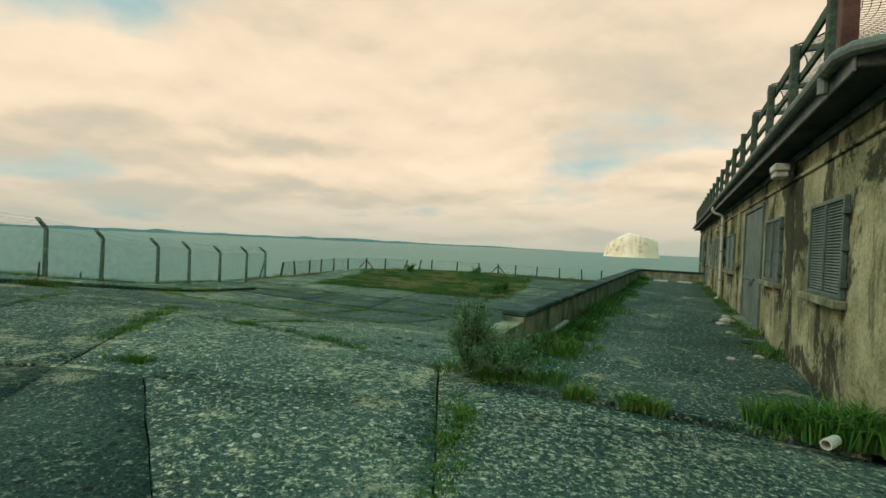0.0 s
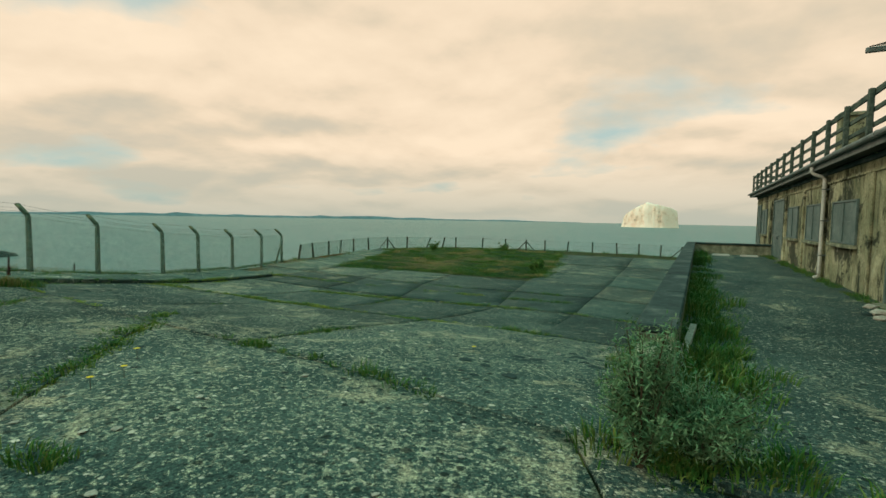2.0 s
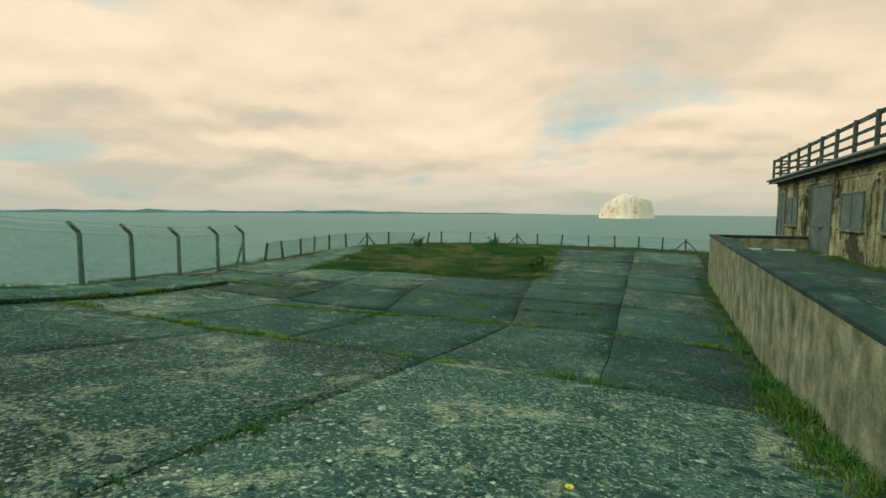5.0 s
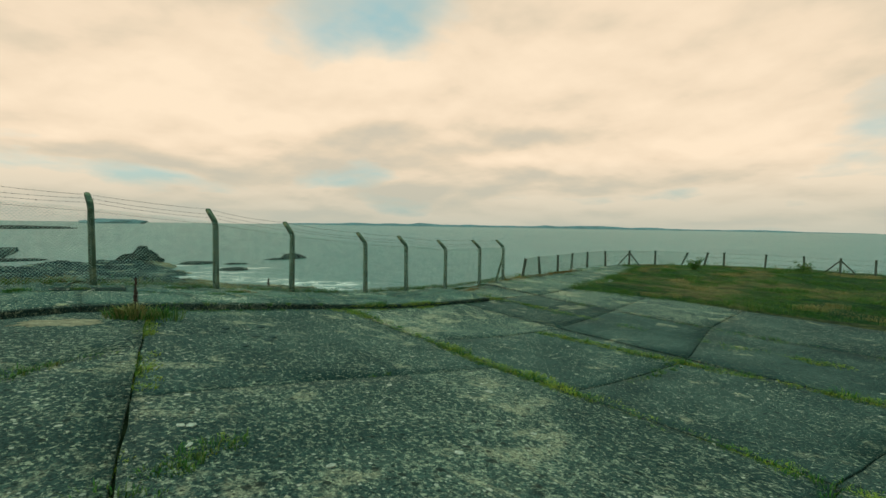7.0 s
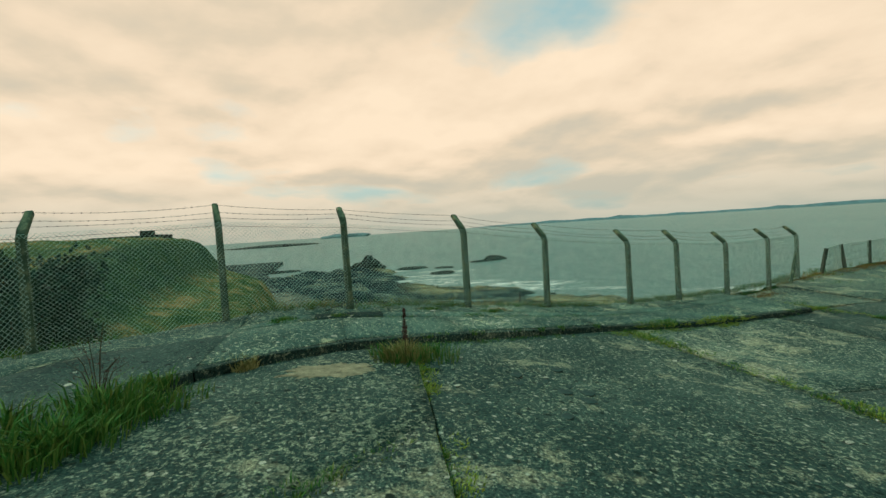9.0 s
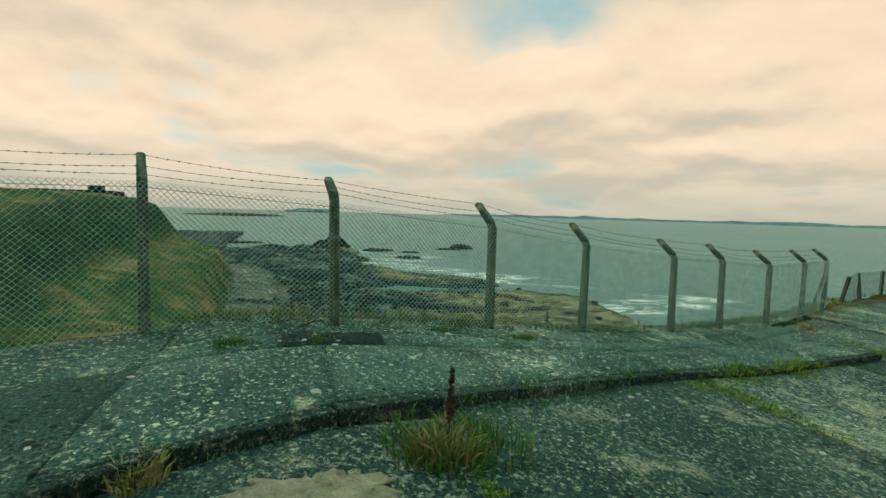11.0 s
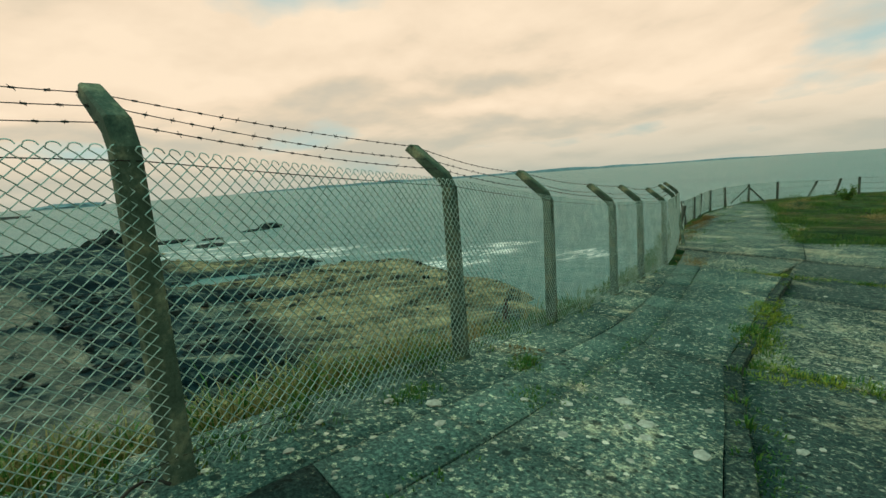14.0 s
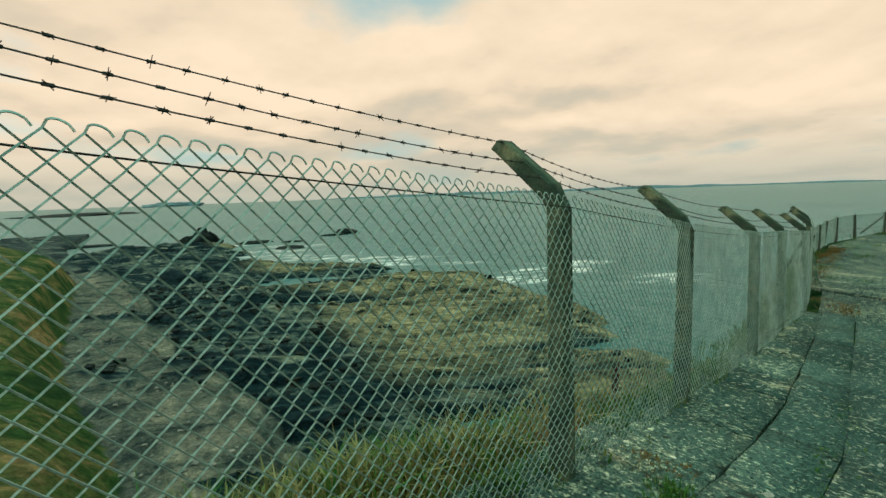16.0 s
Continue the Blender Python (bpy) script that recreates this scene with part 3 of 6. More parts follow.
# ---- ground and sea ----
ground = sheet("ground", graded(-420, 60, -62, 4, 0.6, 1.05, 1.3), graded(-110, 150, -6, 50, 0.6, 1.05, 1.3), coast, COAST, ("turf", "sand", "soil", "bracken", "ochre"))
tagged(ground, "coastal ground of rough turf, shingle beach and dark rock shelf", "ground", kind="structure")


def sea_top(x, y):
    shelf = polygon_distance(x, y, SHELF)
    break_at = np.exp(-((shelf - 3) / 9.0) ** 2) * step01((y - 20 - 0.12 * (x + 100)) / 30) * step01(0.5 + fractal(x, y, 0.05, 2, 31) * 1.5)
    break_at = break_at * 0.12
    swell = fractal(0.86 * x - 0.5 * y, 0.35 * (0.5 * x + 0.86 * y), 0.16, 3, 44)
    for fx, fy, r in ((-118, 109, 9), (-112, 97, 8), (-86, 104, 8), (-87, 113, 7), (-222, 52, 13), (-207, 45, 11), (-168, 73, 12), (-154, 71, 9), (-240, 62, 10), (-140, 88, 8), (-190, 55, 11), (-108, 80, 9), (-268, 38, 9)):
        u, v = 0.86 * (x - fx) - 0.5 * (y - fy), 0.5 * (x - fx) + 0.86 * (y - fy)
        break_at = np.maximum(break_at, (0.85 + 0.5 * swell) * np.exp(-(u * u * 3.0 + v * v * 0.5) / r ** 2))
    return np.full_like(x, SEA_Z), np.clip(break_at * 1.3, 0, 1)


sea = sheet("water", graded(-4900, 4900, -340, 20, 3.0, 1.3), graded(-4900, 4900, -60, 170, 3.0, 1.3), sea_top, SEA, ("foam",))
tagged(sea, "grey-green sea with surf breaking on the rocks", "sea", kind="structure")


def crag(name, at, size, mat, label, category, seed, squash=1.0, detail=4, rough=0.35, group=""):
    """A lump of rock: a cut ball pushed in and out."""
    bm = bmesh.new()
    bmesh.ops.create_icosphere(bm, subdivisions=detail, radius=1)
    for v in bm.verts:
        p = v.co.copy()
        n = noise.fractal(p * 1.6 + Vector((seed, 2 * seed, 0)), 1.0, 2.0, 5) * rough
        v.co = Vector((p.x * size[0], p.y * size[1], p.z * size[2])) * (1 + n)
        if squash != 1.0 and v.co.z > 0:
            v.co.z = size[2] * (v.co.z / size[2]) ** squash
    bmesh.ops.translate(bm, vec=at, verts=bm.verts)
    return solo(name, bm, mat, label, category, group=group, at=(at[0], at[1], at[2] - 2))


def bass():
    """A tall white island: sheer sides, a domed back rising to the left of its middle."""
    bm = bmesh.new()
    xs, ys = np.linspace(-286, -54, 90), np.linspace(1900, 2120, 40)
    rows = []
    for y in ys:
        row = []
        for x in xs:
            u = (x + 169) / 98.0
            v = (y - 2005) / 95.0
            r = math.sqrt(u * u + v * v)
            n = noise.fractal(Vector((x * 0.02, y * 0.02, 0)), 1.0, 2.0, 6)
            s = (x + 267) / 197.0
            top = 88 * float(np.interp(s, [0.0, 0.03, 0.1, 0.25, 0.47, 0.62, 0.97, 1.0], [0.36, 0.46, 0.55, 0.78, 1.0, 0.94, 0.76, 0.72])) - 4 * v
            wall = 1 / (1 + math.exp(min(60, (r - 0.97 + 0.04 * n) * 60)))
            z = SEA_Z - 6 + (top + 6 + 5 * n) * wall
            ledge = noise.noise(Vector((x * 0.03, y * 0.05, z * 0.06))) * 6
            row.append(bm.verts.new((x + ledge * 0.4, y + ledge, z)))
        rows.append(row)
    for r0, r1 in zip(rows, rows[1:]):
        for i in range(len(r0) - 1):
            bm.faces.new((r0[i], r0[i + 1], r1[i + 1], r1[i]))
    for f in bm.faces:
        f.smooth = True
    return solo("island", bm, GUANO, "steep white rock island standing in the sea", "island")


bass()
crag("sea_rock", (-271, 26, -19.0), (9, 9, 6.4), DARKROCK, "dark pointed rock at the shelf edge", "rock", 3, 2.0)
for k, (x, y, sx, sy, sz) in enumerate([(-271, 50, 5, 9, 1.7), (-289, 104, 5, 8, 3.0), (-283, 94, 4, 9, 1.2), (-262, 66, 4, 6, 1.0), (-326, -25, 7, 15, 1.6), (-232, 58, 6, 7, 1.2)]):
    crag("skerry", (x, y, SEA_Z - 0.3), (sx, sy, sz), DARKROCK, "low dark skerry awash in the sea", "rock", 5 + k, 1.0, 3, 0.3, "skerries off the shore")
crag("far_point", (-1350, -130, SEA_Z), (110, 110, 5), DARKROCK, "long low dark point of land across the bay", "headland", 2, 1.0, 4, 0.25)
# its haze is only the blue-grey of its material
crag("far_island", (-3100, 125, SEA_Z), (90, 150, 26), HAZED_LAND, "island far out at sea, haze painted in as blue-grey", "island", 9, 1.2, 4, 0.3)


def hazed_hills():
    bm = bmesh.new()
    lower, upper = [], []
    for i in range(121):
        az = radians(-74 + 62 * i / 120)  # from +y, clockwise
        r = 4700
        h = 16 + 26 * abs(noise.fractal(Vector((i * 0.07, 1.3, 0)), 1.0, 2.0, 5)) + 14 * math.exp(-((i - 8) / 14) ** 2)
        h *= (1 - max(0, (i - 70) / 50) * 0.85) * min(1, i / 30) * 1.1
        lower.append(bm.verts.new((math.sin(az) * r, math.cos(az) * r, SEA_Z - 5)))
        upper.append(bm.verts.new((math.sin(az) * (r + 60), math.cos(az) * (r + 60), SEA_Z + h)))
    for i in range(120):
        bm.faces.new((lower[i], lower[i + 1], upper[i + 1], upper[i]))
    # haze over the hills comes from the painted colour alone
    ob = new("backdrop", mesh_from("backdrop", bm, HAZED_LAND))
    return tagged(ob, "line of hills across the firth, haze painted in as blue", "hills", kind="structure")


hazed_hills()


def hut():
    h = thing("bunker", (-145, -41, 3.2), "low dark bunker on the headland skyline", "bunker")
    part("wall", boxed(-149, -141, -49, -33, 2.0, 4.3, 0.1), DARKROCK, h)
    part("tower", boxed(-147, -144, -39, -36.4, 4.25, 5.5, 0.1), DARKROCK, h)
    return h


hut()
# ---- building ----
BX, BY, TURN = 1.5, 10.0, 0.7
FLOOR_Z = -0.06


def bpos(x, y, z):
    """Building coordinates (out from its wall is -x) to the world."""
    c, s = math.cos(radians(TURN)), math.sin(radians(TURN))
    return Vector((BX + c * x - s * (y - BY), BY + s * x + c * (y - BY), z))


def turned(bm):
    for v in bm.verts:
        v.co = bpos(*v.co)
    return bm


OPENINGS = [  # y0, y1, z0, z1, kind
    (6.75, 8.15, 1.05, 2.17, "grille"), (10.1, 11.5, 1.05, 2.17, "grille"), (12.05, 14.75, FLOOR_Z, 2.6, "door"), (16.85, 19.1, 1.03, 2.13, "board"),
    (20.5, 22.5, 0.98, 2.15, "board"), (24.0, 26.1, 0.98, 2.17, "board"), (27.2, 30.0, FLOOR_Z, 2.6, "door"), (32.2, 34.2, 0.95, 2.25, "board"), (34.7, 36.2, 0.3, 2.55, "board")]
Y0, Y1, EAVE = 5.75, 36.9, 3.08
house = thing("fog_station", tuple(bpos(2, 20, FLOOR_Z)), "long low derelict building with stained yellow render and flat roof", "building")


def house_wall():
    y = Y0
    for y0, y1, z0, z1, kind in OPENINGS:
        part("wall_bay", turned(boxed(0, 0.3, y, y0, -2.5 if y > 30 else -0.5, EAVE)), RENDER, house, "yellow cement render with black damp streaks")
        part("lintel", turned(boxed(0, 0.3, y0, y1, z1, EAVE)), RENDER, house)
        if z0 > 0:
            part("apron_wall", turned(boxed(0, 0.3, y0, y1, -2.5 if y > 30 else -0.5, z0)), RENDER, house)
        y = y1
    part("wall_bay", turned(boxed(0, 0.3, y, Y1, -2.5, EAVE)), RENDER, house)
    part("side_wall", turned(boxed(0.3, 9, Y0, Y0 + 0.3, -0.5, EAVE)), RENDER, house)
    part("side_wall", turned(boxed(0.3, 9, Y1 - 0.3, Y1, -2.5, EAVE)), RENDER, house)
    part("back_wall", turned(boxed(8.7, 9, Y0 + 0.3, Y1 - 0.3, -0.5, EAVE)), RENDER, house)
    part("string_course", turned(boxed(-0.035, 0.003, Y0 - 0.03, Y1, 2.66, 2.72, 0.01)), RENDER, house)
    part("frieze", turned(boxed(-0.05, 0.003, Y0 - 0.04, Y1, 2.93, 3.05, 0.012)), COPING, house)
    part("roof", turned(boxed(-0.35, 9.3, Y0 - 0.32, Y1 + 0.4, EAVE, 3.26, 0.015)), FELT, house, "dark felted flat roof with deep eaves")
    part("fascia", turned(boxed(-0.38, -0.353, Y0 - 0.32, Y1 + 0.4, 3.05, 3.28, 0.006)), GUTTER, house)
    part("roof_kerb", turned(boxed(-0.14, 0.1, Y0 - 0.2, Y1 + 0.2, 3.262, 3.36, 0.02)), TIMBER, house)
    for y in (16.0, 20.05, 23.2, 26.8, 30.9):
        part("pilaster", turned(boxed(-0.06, -0.002, y - 0.22, y + 0.22, -0.3, 2.655, 0.012)), RENDER, house)


house_wall()


def slat_mesh(length):
    bm = boxed(-0.012, 0.012, -length / 2, length / 2, -0.012, 0.012)
    bmesh.ops.rotate(bm, matrix=Matrix.Rotation(radians(35), 3, "Y"), verts=bm.verts)
    return mesh_from("slat", bm, GRILLE)


def house_window(y0, y1, z0, z1, kind):
    at = bpos(-0.02, (y0 + y1) / 2, z0)
    wn = new("window")
    wn.parent = house
    wn.location = at - house.location
    wn["label"] = "window behind a grey louvred steel grille" if kind == "grille" else "window boarded with a grey-green sheet"
    bm = bmesh.new()
    for a0, a1, b0, b1 in ((y0, y0 + 0.05, z0, z1), (y1 - 0.05, y1, z0, z1), (y0 + 0.05, y1 - 0.05, z0, z0 + 0.05), (y0 + 0.05, y1 - 0.05, z1 - 0.05, z1), ((y0 + y1) / 2 - 0.02, (y0 + y1) / 2 + 0.02, z0 + 0.05, z1 - 0.05)):
        box(bm, -0.055, 0.0, a0, a1, b0, b1, 0.006)
    part("window_frame", turned(bm), GRILLE, wn)
    part("pane", turned(boxed(0.1, 0.12, y0, y1, z0, z1)), DARK, wn, "dark glass")
    part("window_sill", turned(boxed(-0.13, 0.0, y0 - 0.07, y1 + 0.07, z0 - 0.1, z0 - 0.004, 0.012)), WALL_CONC, wn, "concrete sill")
    if kind == "grille":
        half = (y1 - y0) / 2 - 0.07
        me = slat_mesh(half)
        for k in range(30):
            for yc in ((y0 + y1) / 2 - half / 2 - 0.02, (y0 + y1) / 2 + half / 2 + 0.02):
                piece("slat", me, wn, bpos(-0.025, yc, z0 + 0.07 + k * (z1 - z0 - 0.14) / 29), radians(TURN))
        for k in (0.15, 0.5, 0.85):
            part("hinge", turned(boxed(-0.07, 0.0, y0 - 0.05, y0 + 0.02, z0 + k * (z1 - z0) - 0.04, z0 + k * (z1 - z0) + 0.04, 0.008)), GRILLE, wn)
    else:
        for a0, a1 in ((y0 + 0.05, (y0 + y1) / 2 - 0.02), ((y0 + y1) / 2 + 0.02, y1 - 0.05)):
            part("board", turned(boxed(-0.03, -0.012, a0, a1, z0 + 0.05, z1 - 0.05)), PAINT_GREY, wn)
            part("mid_rib", turned(boxed(-0.037, -0.0305, a0 + 0.02, a1 - 0.02, z0 + 0.5 * (z1 - z0), z0 + 0.5 * (z1 - z0) + 0.03)), GRILLE, wn)
    return wn


def house_door(y0, y1, z0, z1):
    dn = new("door")
    dn.parent = house
    dn.location = bpos(0, (y0 + y1) / 2, z0) - house.location
    dn["label"] = "tall double door in flaking grey-green paint, shut"
    ym = (y0 + y1) / 2
    bm = boxed(-0.04, 0.1, y0, y0 + 0.09, z0, z1, 0.008)
    box(bm, -0.04, 0.1, y1 - 0.09, y1, z0, z1, 0.008)
    box(bm, -0.04, 0.1, y0 + 0.09, y1 - 0.09, z1 - 0.08, z1, 0.008)
    part("door_frame", turned(bm), PAINT_GREY, dn)
    for n, (a0, a1) in enumerate(((y0 + 0.095, ym - 0.006), (ym + 0.006, y1 - 0.095))):
        leaf = part("door_leaf", turned(boxed(0.0, 0.05, a0, a1, z0 + 0.03, z1 - 0.085, 0.006)), PAINT_GREY, dn)
        w0 = (a1 - a0) / 4
        for k in range(4):
            part("plank", turned(boxed(-0.012, -0.001, a0 + k * w0 + 0.006, a0 + (k + 1) * w0 - 0.006, z0 + 0.05, z1 - 0.1, 0.004)), PAINT_GREY, dn)
    part("lock_bar", turned(boxed(-0.05, -0.013, ym - 0.55, y1 - 0.2, z0 + 1.0, z0 + 1.06, 0.008)), GRILLE, dn, "rusty steel bar")
    part("lock", turned(boxed(-0.1, -0.014, ym - 0.2, ym + 0.02, z0 + 0.9, z0 + 0.99, 0.012)), GUTTER, dn, "heavy steel hasp and lock")
    part("threshold", turned(boxed(-0.2, 0.05, y0, y1, z0 - 0.05, z0 + 0.028, 0.01)), WALL_CONC, dn)


for op in OPENINGS:
    if op[4] == "door":
        house_door(*op[:4])
    else:
        house_window(*op)


def gutter():
    g = thing("gutter", tuple(bpos(-0.6, 20, 3.15)), "grey round gutter pipe along the eaves", "gutter")
    bm = tube(bmesh.new(), [(0.6, Y0 - 0.42, 3.25), (-0.22, Y0 - 0.41, 3.24), (-0.38, Y0 - 0.35, 3.235), (-0.45, Y0 - 0.2, 3.23)] + [(-0.45, y, 3.23) for y in np.linspace(6.2, Y1 + 0.3, 16)], 0.062, 10)
    part("pipe", turned(bm), GUTTER, g)
    for y in (5.9, 8.4, 11.2, 14.2, 17.2, 21.4, 25.0, 29.0, 33.0):
        part("collar", turned(tube(bmesh.new(), [(-0.45, y - 0.05, 3.23), (-0.45, y + 0.05, 3.23)], 0.074, 10)), GUTTER, g)
    part("outlet", turned(tube(bmesh.new(), [(-0.45, 6.0, 3.19), (-0.45, 6.0, 3.03)], 0.05, 10)), GUTTER, g)
    d = thing("downpipe", tuple(bpos(-0.1, 19.75, FLOOR_Z)), "pale grey downpipe with a bent neck on the wall", "pipe")
    part("pipe", turned(tube(bmesh.new(), [(-0.45, 19.75, 3.17), (-0.45, 19.75, 3.03), (-0.38, 19.75, 2.95), (-0.2, 19.75, 2.88), (-0.13, 19.75, 2.8), (-0.13, 19.75, 0.1), (-0.16, 19.75, 0.0), (-0.25, 19.75, -0.05)], 0.05, 10)), PLASTIC, d)
    for z in (0.6, 1.6, 2.5):
        part("bracket", turned(boxed(-0.19, -0.0, 19.68, 19.82, z, z + 0.035, 0.005)), GUTTER, d)


gutter()


def wall_lamp():
    l = thing("wall_lamp", tuple(bpos(-0.02, 9.4, 2.75)), "square pale bulkhead lamp under the eaves, unlit", "lamp")
    part("bracket", turned(boxed(-0.1, -0.05, 9.25, 9.55, 2.74, 2.92, 0.01)), GUTTER, l)
    part("body", turned(boxed(-0.32, -0.1, 9.2, 9.6, 2.8, 2.92, 0.02)), PLASTIC, l)
    part("diffuser", turned(boxed(-0.3, -0.11, 9.23, 9.57, 2.71, 2.799, 0.02)), PLASTIC, l, "yellowed plastic diffuser")


wall_lamp()


def railing():
    r = thing("roof_railing", tuple(bpos(-0.1, 20, 3.34)), "weathered timber railing with three rails on the roof edge", "railing")
    post = mesh_from("post", boxed(-0.05, 0.05, -0.06, 0.06, 0, 1.09, 0.01), TIMBER)
    ys = np.arange(6.55, 36.8, 1.77)
    for y in ys:
        piece("post", post, r, bpos(-0.28, y, 3.255), radians(TURN))
    for z, h in ((4.21, 0.14), (3.87, 0.1), (3.55, 0.1)):
        for ya, yb in zip(ys[::3], list(ys[3::3]) + [ys[-1]]):
            if yb > ya:
                part("rail", turned(boxed(-0.225, -0.185, ya + 0.003, yb - 0.003, z, z + h, 0.006)), TIMBER, r)
    for z in (4.21, 3.87, 3.55):
        part("end_rail", turned(boxed(-0.22, 6.0, ys[-1] - 0.02, ys[-1] + 0.02, z + 0.01, z + 0.1, 0.006)), TIMBER, r)
    piece("post", post, r, bpos(0.35, 5.6, 3.255), radians(TURN))
    for x in (1.6, 3.3, 5.0):
        piece("post", post, r, bpos(x, ys[-1], 3.22), radians(TURN))


railing()


def net_canopy():
    c = thing("net_canopy", tuple(bpos(3, 14, 3.3)), "row of steel arms holding a sagging net above the roof", "canopy")
    ys = [5.2, 8.2, 11.2, 14.1, 17.0, 19.9]
    for y in ys:
        part("arm", turned(boxed(0.62, 4.6, y - 0.06, y + 0.06, 6.3, 6.44, 0.015)), GUTTER, c)
        part("post", turned(boxed(4.4, 4.55, y - 0.07, y + 0.07, 3.22, 6.29, 0.01)), TIMBER, c)
    for ya, yb in zip(ys, ys[1:]):
        bm, rows = bmesh.new(), []
        n = 26
        for i in range(n + 1):
            s = i / n
            sag = 1 - (2 * s - 1) ** 2
            x0 = 0.7 + 0.5 * sag
            rows.append([Vector((x0 + (4.4 - x0) * k / 24, ya + (yb - ya) * s, 6.47 - 0.1 * sag + 0.02 * math.sin(k))) for k in range(25)])
        for row in rows:
            tube(bm, row[::6], 0.008, 3, False)
        for k in range(25):
            tube(bm, [row[k] for row in rows[::3]] + [rows[-1][k]], 0.008, 3, False)
        part("net", turned(bm), NET, c, "pale sagging cord net")
        part("edge_rope", turned(tube(bmesh.new(), [r[0] for r in rows], 0.016, 6)), OLD_WIRE, c, "dark edge rope")


net_canopy()


def roof_bits():
    p = thing("steel_post", tuple(bpos(-0.25, 6.16, 3.26)), "red-leaded steel post standing on the roof edge", "post")
    part("shaft", turned(boxed(-0.32, -0.18, 6.08, 6.24, 3.255, 5.2, 0.01)), RUST, p)
    part("foot_plate", turned(boxed(-0.34, -0.16, 6.03, 6.29, 3.258, 3.275, 0.004)), RUST, p)
    c = thing("chimney", tuple(bpos(0.8, 21.4, 3.26)), "stained square chimney with a pale cap on the flat roof", "chimney")
    part("stack", turned(boxed(0.5, 1.15, 21.35, 21.95, 3.255, 4.85, 0.015)), RENDER, c)
    part("cap", turned(boxed(0.44, 1.21, 21.29, 22.01, 4.852, 4.97, 0.015)), WALL_CONC, c, "pale concrete cap")
    h = thing("roof_cabin", tuple(bpos(2.4, 13.5, 3.22)), "low dark boarded cabin on the flat roof", "cabin")
    part("wall", turned(boxed(1.0, 4.0, 9.5, 16.5, 3.2, 4.3, 0.01)), TIMBER, h)
    for k in range(6):
        part("board", turned(boxed(0.965, 0.998, 9.5, 16.5, 3.25 + k * 0.17, 3.41 + k * 0.17, 0.008)), FELT, h)
    part("roof", turned(boxed(0.8, 4.2, 9.3, 16.7, 4.302, 4.4, 0.01)), FELT, h)


roof_bits()


# ---- walkway and retaining wall ----
def walkway():
    p = thing("walkway", (0, 20, FLOOR_Z), "raised concrete walkway along the building, cracked and stained", "walkway", kind="structure")
    ys = [5.45, 9.3, 13.4, 17.6, 21.8, 26.0, 30.2]
    for ya, yb in zip(ys, ys[1:]):
        bm = bmesh.new()
        n = 10
        top = []
        for i in range(n + 1):
            y = ya + (yb - ya) * i / n
            jag = 0.03 * noise.noise(Vector((1.7, y * 3, 0)))
            x0 = max(-2.1, -1.75 + 0.0) if ya < 6 and i < 6 else -2.04
            row = [bm.verts.new((x0 + (1.45 - x0) * k / 6, y + (0.012 if i == 0 else -0.012 if i == n else 0) + (jag + 0.05 * noise.noise(Vector((k * 0.9, y, 3))) if ya < 6 and i == 0 else 0), FLOOR_Z + 0.012 * noise.noise(Vector((k, y, 0))))) for k in range(7)]
            top.append(row)
        for r0, r1 in zip(top, top[1:]):
            for k in range(6):
                bm.faces.new((r0[k], r0[k + 1], r1[k + 1], r1[k]))
        rim = [ed for ed in bm.edges if ed.is_boundary]
        r = bmesh.ops.extrude_edge_only(bm, edges=rim)
        bmesh.ops.translate(bm, vec=(0, 0, -0.22 if ya < 6 else -0.3), verts=[v for v in r["geom"] if isinstance(v, bmesh.types.BMVert)])
        bmesh.ops.recalc_face_normals(bm, faces=bm.faces)
        part("slab", bm, CONCRETE, p)
    return p


walkway()


def retaining_wall():
    wl = thing("retaining_wall", (-2.4, 18, -1.2), "low concrete retaining wall with a dark coping, broken at its end", "wall", kind="structure")
    lower = -2.3
    bm = boxed(-2.38, -2.05, 7.2, 18.96, lower, 0.42)
    box(bm, -2.38, -2.05, 19.28, 30.3, lower, 0.42)
    box(bm, -2.38, -2.05, 18.96, 19.28, -0.6, 0.42)
    box(bm, -2.2, -2.05, 18.96, 19.28, lower, -0.6)
    part("wall", bm, WALL_CONC, wl)
    bm = boxed(-2.36, -2.07, 6.45, 7.2, -0.5, 0.36)
    bmesh.ops.subdivide_edges(bm, edges=bm.edges[:], cuts=5, use_grid_fill=True)
    for v in bm.verts:
        n = noise.noise_vector(v.co * 4.0)
        if v.co.y < 7.15:
            v.co.x += 0.03 * n.x
            v.co.y += 0.06 * n.y
            if v.co.z > 0:
                v.co.z -= 0.1 * max(0, 6.9 - v.co.y) + 0.05 * max(0, n.z)
    part("broken_end", bm, WALL_CONC, wl, "pale broken concrete stub")
    y = 7.25
    k = 0
    while y < 30.3:
        y1 = min(y + 2.6, 30.34)
        part("coping", boxed(-2.41, -2.02, y + 0.006, y1 - 0.006, 0.424, 0.51, 0.02), COPING, wl, "dark mossy coping")
        y = y1
    part("end_wall", boxed(-2.045, 1.24, 30.02, 30.3, -2.3, 0.42), WALL_CONC, wl)
    part("end_coping", boxed(-2.015, 1.235, 29.96, 30.36, 0.424, 0.51, 0.018), COPING, wl)
    part("drain_pipe", tube(bmesh.new(), [(-2.29, 19.12, -2.2), (-2.29, 19.12, -0.80), (-2.27, 19.12, -0.66)], 0.045, 8), RUST, wl, "rusty drain pipe in the slot")
    return wl


retaining_wall()
